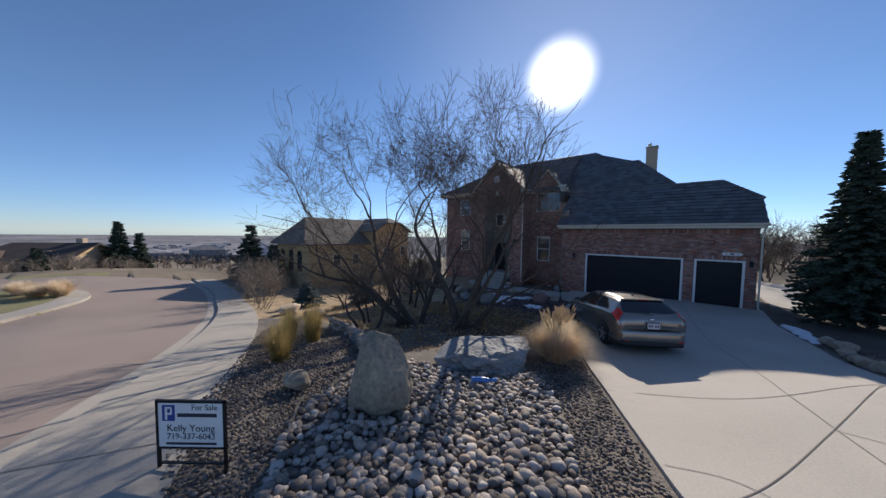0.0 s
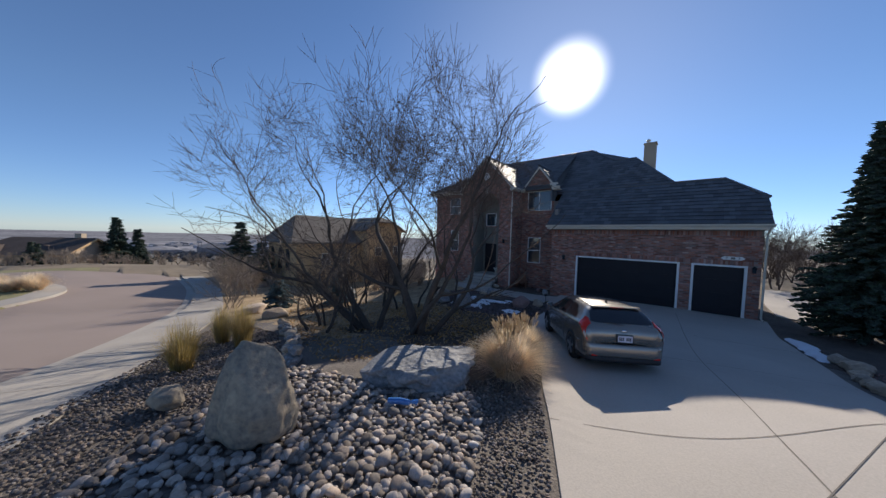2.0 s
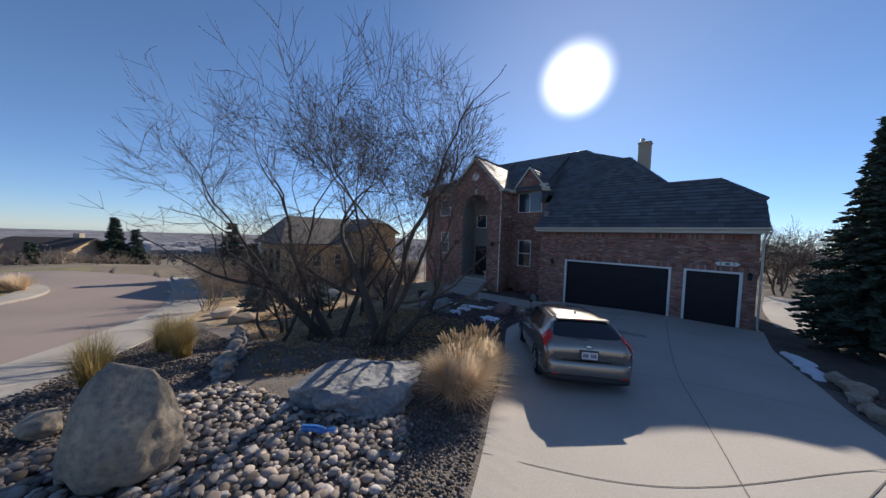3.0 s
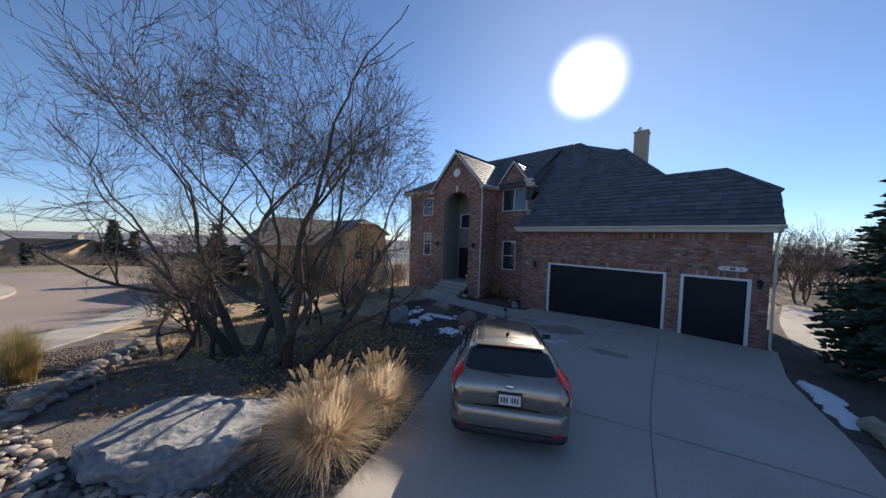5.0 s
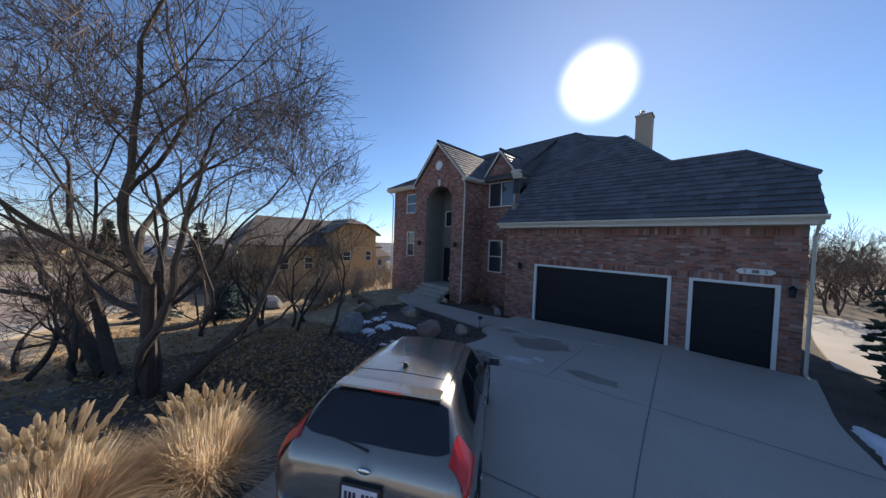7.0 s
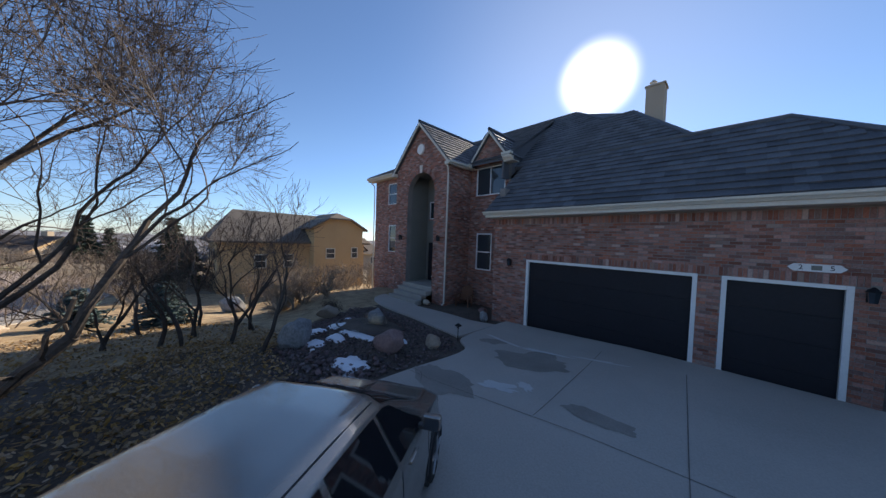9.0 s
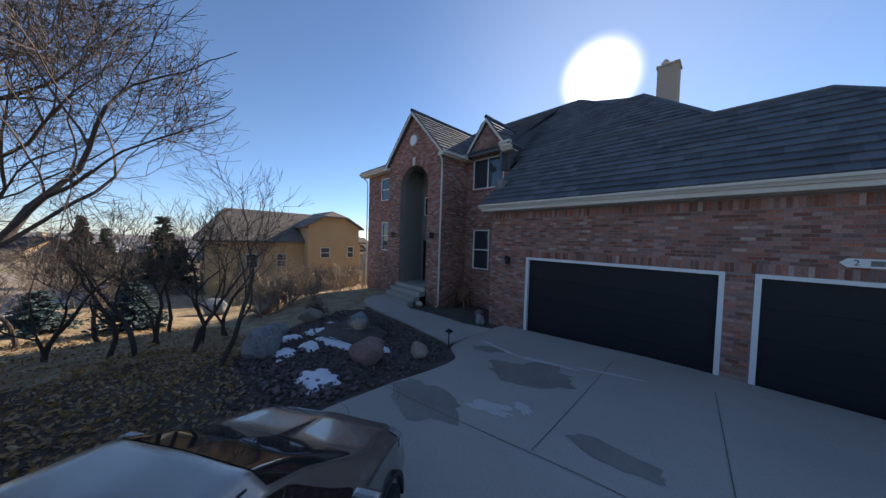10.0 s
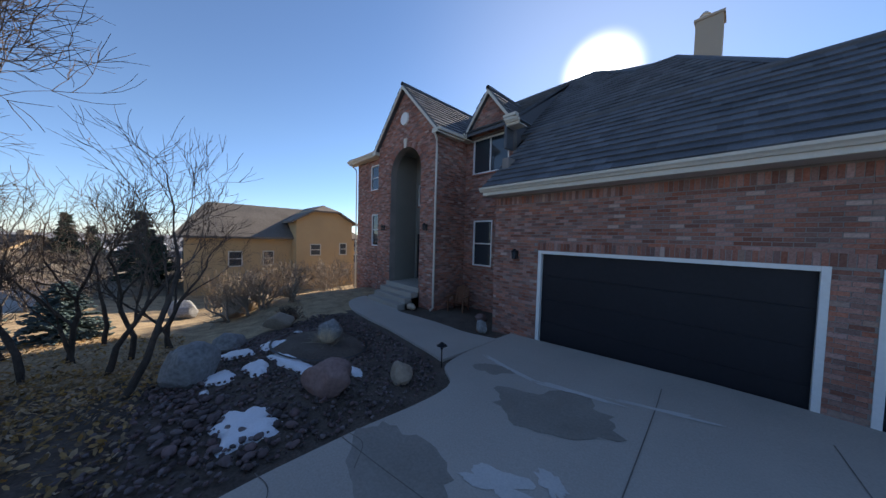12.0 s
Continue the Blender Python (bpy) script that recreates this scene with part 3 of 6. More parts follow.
def trim(name, pts, section, mat, parent, label=""):
    """A board of rectangular section (depth y, height z) along a line in one x-z plane or along x."""
    bm = bmesh.new()
    (ax, ay, az), (bx, by, bz) = pts
    d, h = section
    v = [bm.verts.new(p) for p in ((ax, ay, az), (bx, by, bz), (bx, by, bz + h), (ax, ay, az + h), (ax, ay - d, az), (bx, by - d, bz), (bx, by - d, bz + h), (ax, ay - d, az + h))]
    for f in ((0, 1, 2, 3), (7, 6, 5, 4), (0, 4, 5, 1), (3, 2, 6, 7), (0, 3, 7, 4), (1, 5, 6, 2)):
        bm.faces.new([v[i] for i in f])
    bmesh.ops.recalc_face_normals(bm, faces=bm.faces)
    bmesh.ops.bevel(bm, geom=bm.edges[:], offset=0.008, segments=1, affect="EDGES")
    return part(name, bm, mat, parent, label)


def gutter_run(x0, x1, y, z, parent):
    """Ogee gutter along x."""
    prof = [(0.0, 0.0), (-0.05, 0.0), (-0.075, 0.04), (-0.11, 0.07), (-0.115, 0.12), (-0.10, 0.125), (-0.095, 0.085), (0.0, 0.085)]
    bm = bmesh.new()
    solid(bm, [(x0, y + a, z + b) for a, b in prof], (x1 - x0, 0, 0))
    return part("gutter", bm, CREAM, parent, "cream painted metal gutter")


rng = random.Random(5)
house = thing("house", 0, 0, 0, "two-storey red brick house with slate-grey tiled roofs and attached garage", "house")

# garage front
G1, G2 = (0.47, 4.85, -0.45, 2.14), (5.40, 7.00, -0.45, 2.14)
bm = wall_grid(bmesh.new(), -1.0, 7.45, -0.45, 3.72, 0.0, 0.22, [G1, G2])
for b in ((-1.0, -0.78, 0.22, 1.69, -0.45, 4.9), (7.23, 7.45, 0.22, 4.8, -0.45, 3.72), (-0.78, 7.23, 4.58, 4.8, -0.45, 3.72)):
    part("wall", boxed(*b), MORTAR, house)
garage_wall = part("wall", bm, MORTAR, house, "red brick garage wall")
SOLDIERS = [(2.20, 2.40, 0.37, 7.25), (3.46, 3.66, -0.99, 7.44)]
rects = brick_list(-1.0, 7.45, -0.40, 3.46, holes_keep([(0.40, 4.92, -1, 2.2), (5.33, 7.07, -1, 2.2)]), SOLDIERS)
near = [r for r in rects if 2.42 < r[2] < 3.3 and 0.2 < r[0] < 5.2][:300]
near_set = set(near)
brick_mesh("bricks", [r for r in rects if r not in near_set], (0, 0, 0), (1, 0, 0), (0, -1, 0), BRICK, garage_wall, rng)
brick_pieces(near, (0, 0, 0), (1, 0, 0), (0, -1, 0), garage_wall)


def garage_door(x0, x1, z1, panels):
    d = part("garage_door", boxed(x0, x1, 0.10, 0.15, -0.3, z1), DOOR_BLACK, house, "closed dark panelled garage door")
    n = 4
    for i in range(n):
        a, b = -0.25 + i * (z1 + 0.25) / n, -0.25 + (i + 1) * (z1 + 0.25) / n
        part("door_section", boxed(x0 + 0.01, x1 - 0.01, 0.085, 0.104, a + 0.004, b - 0.004, 0.006), DOOR_BLACK, d)
    bm = bmesh.new()
    for a, b, c, e in ((x0 - 0.07, x0 + 0.02, -0.3, z1 + 0.06), (x1 - 0.02, x1 + 0.07, -0.3, z1 + 0.06), (x0 + 0.02, x1 - 0.02, z1 - 0.02, z1 + 0.06)):
        box(bm, a, b, -0.025, 0.083, c, e, 0.006)
    part("door_frame", bm, WHITE, house, "white painted door trim")


garage_door(0.47, 4.85, 2.14, 8)
garage_door(5.40, 7.00, 2.14, 4)

# garage roof: steep, right end clipped
EAVE_Y, EAVE_Z, RIDGE_Y, RIDGE_Z = -0.45, 3.94, 2.2, 6.22
RX0, RX1, RXC = -1.17, 7.62, 6.35
CLIP = 0.51
CLIP_Y, CLIP_Z = EAVE_Y + CLIP * (RIDGE_Y - EAVE_Y), EAVE_Z + CLIP * (RIDGE_Z - EAVE_Z)
BACK_Y = 2 * RIDGE_Y - EAVE_Y
garage_roof = roof_part((
    [(RX0, EAVE_Y, EAVE_Z), (RX1, EAVE_Y, EAVE_Z), (RX1, CLIP_Y, CLIP_Z), (RXC, RIDGE_Y, RIDGE_Z), (RX0, RIDGE_Y, RIDGE_Z)],
    [(RX1, BACK_Y, EAVE_Z), (0.0, BACK_Y, EAVE_Z), (0.0, RIDGE_Y, RIDGE_Z), (RXC, RIDGE_Y, RIDGE_Z), (RX1, 2 * RIDGE_Y - CLIP_Y, CLIP_Z)],
    [(RX1, CLIP_Y, CLIP_Z), (RX1, 2 * RIDGE_Y - CLIP_Y, CLIP_Z), (RXC, RIDGE_Y, RIDGE_Z)]), house, "slate-grey concrete tile roof with clipped gable end")
bm = solid(bmesh.new(), [(7.42, EAVE_Y + 0.3, EAVE_Z - 0.1), (7.42, BACK_Y - 0.3, EAVE_Z - 0.1), (7.42, 2 * RIDGE_Y - CLIP_Y, CLIP_Z - 0.14), (7.42, CLIP_Y, CLIP_Z - 0.14)], (-0.05, 0, 0))
part("gable_end", bm, BRICK, house)
slope = Vector((0, RIDGE_Y - EAVE_Y, RIDGE_Z - EAVE_Z))


def clipped(u, v):
    f = v / slope.length
    return u < RX1 - RX0 - max(0.0, f - CLIP) / (1 - CLIP) * (RX1 - RXC)


tiles((RX0, EAVE_Y, EAVE_Z), (1, 0, 0), slope, RX1 - RX0, slope.length, clipped, garage_roof, rng, 300)
verts, faces = [], []
tube(verts, faces, [Vector((RX0 + 0.06, RIDGE_Y, RIDGE_Z + 0.03)), Vector((RXC, RIDGE_Y, RIDGE_Z + 0.03)), Vector((RX1 + 0.02, CLIP_Y, CLIP_Z + 0.03))], [0.08] * 3, 8)
raw("ridge_cap", verts, faces, TILE, garage_roof)
trim("fascia", ((RX0 + 0.02, EAVE_Y, 3.70), (RX1 - 0.02, EAVE_Y, 3.70)), (0.03, 0.18), CREAM, house, "cream fascia board")
part("soffit", boxed(RX0 + 0.02, RX1 - 0.02, EAVE_Y, -0.012, 3.70, 3.73), CREAM, house)
gutter_run(RX0 - 0.04, RX1 + 0.03, EAVE_Y - 0.03, 3.80, house)
trim("cornice_return", ((RX0 - 0.04, -0.02, 3.72), (-1.01, -0.02, 3.72)), (0.3, 0.2), CREAM, house)
part("downspout", tubed([(7.53, -0.50, 3.78), (7.53, -0.3, 3.6), (7.53, -0.06, 3.45), (7.53, -0.06, 0.1), (7.58, -0.25, 0.05)], [0.035] * 5), CREAM, house, "cream downspout")

# main block
left_wall = part("wall", wall_grid(bmesh.new(), -11.1, -7.95, -1.6, 6.6, 0.6, 0.82, [(-9.60, -8.55, 4.85, 6.15), (-9.45, -8.65, 1.95, 3.60)]), MORTAR, house, "red brick front wall")
main_wall = part("wall", wall_grid(bmesh.new(), -3.80, -1.6, -0.9, 6.5, 1.7, 1.92, [(-3.42, -1.75, 5.00, 6.36), (-3.30, -2.38, 1.40, 3.18)]), MORTAR, house, "red brick front wall")
for b in ((-11.1, -10.88, 0.82, 11.6, -2.6, 6.6), (-10.88, 4.08, 11.38, 11.6, -2.6, 6.5), (4.08, 4.3, 2.3, 11.6, -0.9, 5.9), (-1.6, 4.3, 1.7, 1.92, -0.9, 5.6)):
    part("wall", boxed(*b), MORTAR, house)
keep = holes_keep([(-9.60, -8.55, 4.79, 6.15), (-9.45, -8.65, 1.89, 3.60), (-3.42, -1.75, 4.94, 6.36), (-3.30, -2.38, 1.34, 3.18)])
brick_mesh("bricks", brick_list(-11.1, -7.95, -1.5, 6.6, keep), (0, 0.6, 0), (1, 0, 0), (0, -1, 0), BRICK, left_wall, rng)
rects = brick_list(-3.80, -1.6, -0.5, 6.5, keep)
brick_mesh("bricks", rects, (0, 1.7, 0), (1, 0, 0), (0, -1, 0), BRICK, main_wall, rng)

# entry block with tall arch
EY = 0.08
AX0, AX1, SPRING = -6.88, -4.72, 5.15
AC, AR = (AX0 + AX1) / 2, (AX1 - AX0) / 2
arch = [(AC + AR * math.cos(math.pi - math.pi * i / 24), EY, SPRING + AR * math.sin(math.pi * i / 24)) for i in range(25)]
outline = [(-7.95, EY, -0.8), (AX0, EY, -0.8)] + arch + [(AX1, EY, -0.8), (-3.80, EY, -0.8), (-3.80, EY, 6.5), (-5.875, EY, 8.60), (-7.95, EY, 6.5)]
bm = solid(bmesh.new(), outline, (0, 0.3, 0))
for b in ((-4.02, -3.80, EY + 0.3, 1.69, -0.8, 6.5), (-7.95, -7.73, EY + 0.3, 0.59, -0.8, 6.5)):
    part("wall", boxed(*b), MORTAR, house)
entry = part("wall", bm, MORTAR, house, "brick entry gable with a tall arched recess")


def entry_keep(a, b, z0, z1):
    zc = (z0 + z1) / 2
    half = 2.075 if zc < 6.5 else 2.075 - (zc - 6.5) / 2.1 * 2.075
    a, b = max(a, -5.875 - half), min(b, -5.875 + half)
    if zc < SPRING + AR + 0.02:
        w = AR + 0.0 if zc < SPRING else math.sqrt(max(0, (AR + 0.2) ** 2 - (zc - SPRING) ** 2))
        h0, h1 = AC - w, AC + w
        if a >= h0 and b <= h1:
            return 0, 0
        if a < h0 < b:
            b = h0
        elif a < h1 < b:
            a = h1
    elif zc < SPRING + AR + 0.2:
        w = math.sqrt(max(0, (AR + 0.2) ** 2 - (zc - SPRING) ** 2))
        if a >= AC - w and b <= AC + w:
            return 0, 0
    return a, b


brick_mesh("bricks", brick_list(-7.95, -3.80, -0.6, 8.5, entry_keep), (0, EY, 0), (1, 0, 0), (0, -1, 0), BRICK, entry, rng)
brick_mesh("bricks", brick_list(0, 1.62, -0.6, 6.5, lambda a, b, c, d: (a, b)), (-3.80, EY, 0), (0, 1, 0), (1, 0, 0), BRICK, entry, rng)
verts, faces = [], []
for i in range(42):
    t = math.pi * (i + 0.5) / 42
    d = Vector((math.cos(t), 0, math.sin(t)))
    s = Vector((-d.z, 0, d.x)) * 0.034
    c = Vector((AC, EY, SPRING))
    k = len(verts)
    for y in (0.01, -0.014):
        for r, q in ((AR + 0.005, -1), (AR + 0.005, 1), (AR + 0.195, 1), (AR + 0.195, -1)):
            verts.append(c + d * r + s * q + Vector((0, y, 0)))
    faces += [(k + 4, k + 5, k + 6, k + 7), (k, k + 1, k + 5, k + 4), (k + 1, k + 2, k + 6, k + 5), (k + 2, k + 3, k + 7, k + 6), (k + 3, k, k + 4, k + 7)]
raw("arch_bricks", verts, faces, BRICK, entry)["kind"] = "stuff"
bm = bmesh.new()
solid(bm, [(AC - 0.07, EY - 0.04, SPRING + AR - 0.02), (AC + 0.07, EY - 0.04, SPRING + AR - 0.02), (AC + 0.11, EY - 0.04, SPRING + AR + 0.36), (AC - 0.11, EY - 0.04, SPRING + AR + 0.36)], (0, 0.05, 0))
part("keystone", bm, CREAM, house, "cream stone keystone")
bm = bmesh.new()
bmesh.ops.create_cone(bm, segments=32, radius1=0.27, radius2=0.25, depth=0.06, cap_ends=True, matrix=pose(-5.875, EY - 0.035, 7.42, 90, 0, 0))
part("round_vent", bm, WHITE, house, "round cream gable vent")
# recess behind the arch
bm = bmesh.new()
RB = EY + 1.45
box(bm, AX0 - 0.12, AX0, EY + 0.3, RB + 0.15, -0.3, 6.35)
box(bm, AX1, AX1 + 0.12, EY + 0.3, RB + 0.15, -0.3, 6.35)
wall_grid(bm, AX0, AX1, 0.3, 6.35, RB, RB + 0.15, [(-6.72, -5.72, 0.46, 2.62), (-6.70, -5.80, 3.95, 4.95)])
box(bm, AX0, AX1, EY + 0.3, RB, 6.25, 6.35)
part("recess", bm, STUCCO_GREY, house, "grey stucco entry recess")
part("front_door", boxed(-6.72, -5.72, RB + 0.03, RB + 0.09, 0.46, 2.62, 0.01), DOOR_BLACK, house, "dark front door")
window(house, -6.70, -5.80, 3.95, 4.95, RB + 0.02)
bm = bmesh.new()
for i in range(4):
    box(bm, AX0 - 0.05 - 0.02 * i, AX1 + 0.05, EY - 0.04 - 0.31 * (3 - i) - 0.05, RB + 0.01, -0.5, -0.28 + 0.18 * (i + 1), 0.015)
steps = part("entry_steps", bm, CONCRETE_WALK, house, "four concrete entry steps")

for args in ((-9.60, -8.55, 4.85, 6.15, 0.6, 5.5), (-9.45, -8.65, 1.95, 3.60, 0.6, 2.8), (-3.30, -2.38, 1.40, 3.18, 1.7, 2.28)):
    window(house, *args)
window(house, -3.42, -1.75, 5.00, 6.36, 1.7, None, -2.60)

# main roof: wing, recessed front, and the long slope that carries on from the garage
PITCH = (RIDGE_Z - EAVE_Z) / (RIDGE_Y - EAVE_Y)
TOP_Y = 6.35
TOP_Z = EAVE_Z + PITCH * (TOP_Y - EAVE_Y)
A, A1, A2, B = (-11.45, 0.2, 6.62), (-5.9, 0.2, 6.62), (-5.9, 1.25, 6.5), (-1.6, 1.25, 6.5)
C, D, M, B2 = (-0.6, TOP_Y, TOP_Z), (-8.3, TOP_Y, TOP_Z), (-5.9, TOP_Y, TOP_Z), (-1.6, TOP_Y, TOP_Z)
LOW_Y = 4.75
LOW_Z = EAVE_Z + PITCH * (LOW_Y - EAVE_Y)
S0, S1, I_, K_ = (-1.6, RIDGE_Y, RIDGE_Z), (4.45, RIDGE_Y, RIDGE_Z), (2.35, LOW_Y, LOW_Z), (1.3, LOW_Y, LOW_Z)
main_roof = roof_part(((A2, B, B2, M), (A, A1, M, D), (S0, S1, I_, K_, C, B2), (S1, (4.45, 11.8, RIDGE_Z), I_), ((4.45, 11.8, RIDGE_Z), (-11.45, 11.8, 6.4), D, C, K_, I_), ((-11.45, 11.8, 6.62), A, D)), house, "slate-grey tiled hip roof")
cheek = solid(bmesh.new(), [(-1.6, 1.27, 6.4), B2, (-1.6, TOP_Y, TOP_Z - 0.2), (-1.6, 1.7, 5.6), (-1.6, 1.27, 5.6)], (-0.1, 0, 0))
part("dormer_cheek", cheek, TILE, house)
vw, vm, vs = Vector((0, TOP_Y - 0.2, TOP_Z - 6.62)), Vector((0, TOP_Y - 1.25, TOP_Z - 6.5)), Vector((0, TOP_Y - RIDGE_Y, TOP_Z - RIDGE_Z))


def long_slope(u, q):
    y = RIDGE_Y + (TOP_Y - RIDGE_Y) * q / vs.length
    if y < LOW_Y:
        return u < 6.05 - 2.1 * (y - RIDGE_Y) / (LOW_Y - RIDGE_Y)
    return u < 2.9 - 1.9 * (y - LOW_Y) / (TOP_Y - LOW_Y)


tiles(A, (1, 0, 0), vw, 5.55, vw.length, lambda u, q: u > 3.15 * q / vw.length, main_roof, rng)
tiles(A2, (1, 0, 0), vm, 4.3, vm.length, lambda u, q: True, main_roof, rng)
tiles(S0, (1, 0, 0), vs, 6.05, vs.length, long_slope, main_roof, rng)
verts, faces = [], []
tube(verts, faces, [Vector(p) + Vector((0, 0, 0.04)) for p in (A, D, C, K_, I_, S1)], [0.08] * 6, 8)
raw("ridge_cap", verts, faces, TILE, main_roof)
for x0, x1, y, z, wy in ((-11.45, -7.8, 0.2, 6.44, 0.585), (-3.75, -3.4, 1.25, 6.32, 1.685), (-1.6, -1.1, 1.25, 6.32, 1.685)):
    trim("fascia", ((x0, y, z), (x1, y, z)), (0.03, 0.18), CREAM, house)
    part("soffit", boxed(x0, x1, y, wy, z - 0.02, z + 0.01), CREAM, house)
    gutter_run(x0, x1, y - 0.03, z + 0.06, house)
part("downspout", tubed([(-11.2, 0.12, 6.48), (-11.2, 0.5, 6.2), (-11.2, 0.54, 5.9), (-11.2, 0.54, -0.7)], [0.035] * 4), CREAM, house)


def gable(xc, half, zfoot, zapex, y, depth, name):
    """Gable roof whose ridge runs back along y, with rake boards on its face."""
    roof = roof_part([[(xc + s * half, y, zfoot), (xc, y, zapex), (xc, y + depth, zapex), (xc + s * half, y + depth, zfoot)] for s in (-1, 1)], house, name)
    for s in (-1, 1):
        vv = Vector((-s * half, 0, zapex - zfoot))
        if s == 1:
            tiles((xc + half, y, zfoot), (0, 1, 0), vv, depth, vv.length, lambda a, b: True, roof, rng)
        else:
            tiles((xc - half, y + depth, zfoot), (0, -1, 0), vv, depth, vv.length, lambda a, b: True, roof, rng)
        trim("rake_board", ((xc + s * half, y + 0.03, zfoot - 0.17), (xc, y + 0.03, zapex - 0.17)), (0.045, 0.15), CREAM, house, "cream rake board")
    verts, faces = [], []
    tube(verts, faces, [Vector((xc, y - 0.02, zapex + 0.03)), Vector((xc, y + depth, zapex + 0.03))], [0.08] * 2, 8)
    raw("ridge_cap", verts, faces, TILE, roof)


gable(-5.875, 2.28, 6.42, 8.78, EY - 0.2, 4.9, "slate-grey tiled entry gable roof")
for x0, x1, s in ((-3.86, -3.56, 1), (-8.19, -7.89, -1)):
    trim("cornice_return", ((x0, EY, 6.27), (x1, EY, 6.27)), (0.24, 0.16), CREAM, house)
part("eave_side", boxed(-3.785, -3.58, EY - 0.2, 1.25, 6.27, 6.39), CREAM, house)
part("gutter_side", boxed(-3.60, -3.48, EY - 0.22, 1.25, 6.33, 6.44, 0.02), CREAM, house)
gable(-2.55, 1.0, 6.72, 7.98, 1.36, 3.4, "small slate-grey dormer gable roof")
bm = bmesh.new()
solid(bm, [(-3.40, 1.52, 6.37), (-1.70, 1.52, 6.37), (-1.70, 1.52, 6.77), (-2.55, 1.52, 7.83), (-3.40, 1.52, 6.77)], (0, 0.17, 0))
dormer = part("dormer_face", bm, MORTAR, house)


def dormer_keep(a, b, c, d):
    half = min(0.85, max(0.0, (7.80 - d) * 0.80))
    return max(a, -2.55 - half), min(b, -2.55 + half)


brick_mesh("bricks", brick_list(-3.40, -1.70, 6.39, 7.80, dormer_keep), (0, 1.52, 0), (1, 0, 0), (0, -1, 0), BRICK, dormer, rng)
for z, w in ((6.66, 0.5), (6.54, 0.4)):
    trim("cornice_return", ((-1.80, 1.50, z), (-1.80 + w, 1.50, z)), (0.2, 0.10), CREAM, house)
part("downspout", tubed([(-3.74, -0.14, 6.31), (-3.76, 0.0, 6.1), (-3.76, 0.02, 5.8), (-3.76, 0.02, -0.18), (-3.74, -0.13, -0.24)], [0.04] * 5), CREAM, house, "cream downspout at the entry corner")

# chimney
bm = boxed(2.80, 3.40, 4.5, 5.1, 6.0, 9.16)
chim = part("chimney", bm, STUCCO_BEIGE, house, "beige stucco chimney")
part("chimney_cap", boxed(2.76, 3.44, 4.46, 5.14, 9.16, 9.24, 0.02), STUCCO_BEIGE, chim)
bm = bmesh.new()
bmesh.ops.create_cone(bm, segments=16, radius1=0.09, radius2=0.09, depth=0.24, cap_ends=True, matrix=pose(2.98, 4.8, 9.34))
bmesh.ops.create_cone(bm, segments=16, radius1=0.13, radius2=0.05, depth=0.1, cap_ends=True, matrix=pose(2.98, 4.8, 9.49))
part("flue", bm, CREAM, chim, "pale metal flue")


# ---- small fittings on the house front ----
def text_mesh(name, body, size, mat, parent, m, depth=0.002):
    c = bpy.data.curves.new(name, "FONT")
    c.body, c.size, c.extrude, c.align_x, c.align_y = body, size, depth, "CENTER", "CENTER"
    tmp = bpy.data.objects.new("tmp", c)
    me = bpy.data.meshes.new_from_object(tmp)
    bpy.data.objects.remove(tmp)
    me.name = name
    me.materials.clear()
    me.materials.append(mat)
    ob = new(name, me)
    ob.parent = parent
    ob.matrix_basis = m
    return ob


INK = material("dark_blue_black_ink", (0.02, 0.022, 0.04), 0.6, grain=30, bump=0)
BLUE_INK = material("royal_blue_ink", (0.03, 0.06, 0.28), 0.6, grain=30, bump=0)
plaque = thing("address_plaque", 6.62, -0.012, 2.50, "white house number plaque with pointed ends on brick", "sign")
bm = bmesh.new()
solid(bm, [(-0.36, 0, 0), (-0.28, 0, 0.075), (0.28, 0, 0.075), (0.36, 0, 0), (0.28, 0, -0.075), (-0.28, 0, -0.075)], (0, -0.02, 0))
part("plate", bm, WHITE, plaque)
text_mesh("digit", "2", 0.13, INK, plaque, pose(-0.19, -0.022, 0, 90, 0, 0))
text_mesh("digit", "5", 0.13, INK, plaque, pose(0.19, -0.022, 0, 90, 0, 0))
part("smudged_digits", boxed(-0.06, 0.07, -0.023, -0.02, -0.045, 0.045), STUCCO_GREY, plaque, "unreadable pale middle digits")


def wall_lantern(x, y, z):
    w = thing("wall_lantern", x, y, z, "small black iron wall lantern on brick", "lamp", "wall lanterns")
    part("bracket", boxed(-0.05, 0.05, -0.02, 0, -0.12, 0.12, 0.008), IRON, w)
    part("arm", tubed([(0, -0.01, 0.08), (0, -0.08, 0.13), (0, -0.13, 0.10)], [0.012] * 3), IRON, w)
    bm = bmesh.new()
    bmesh.ops.create_cone(bm, segments=6, radius1=0.05, radius2=0.075, depth=0.2, cap_ends=True, matrix=pose(0, -0.13, -0.02))
    part("cage", bm, GLASS, w)
    bm = bmesh.new()
    bmesh.ops.create_cone(bm, segments=6, radius1=0.1, radius2=0.015, depth=0.09, cap_ends=True, matrix=pose(0, -0.13, 0.125))
    part("cap", bm, IRON, w)
    return w


lantern = wall_lantern(-0.25, -0.012, 2.05)
for x, y, z in ((-7.35, EY - 0.015, 2.85), (-4.28, EY - 0.015, 2.85), (7.24, -0.012, 2.05)):
    copy_thing(lantern, pose(x, y, z))

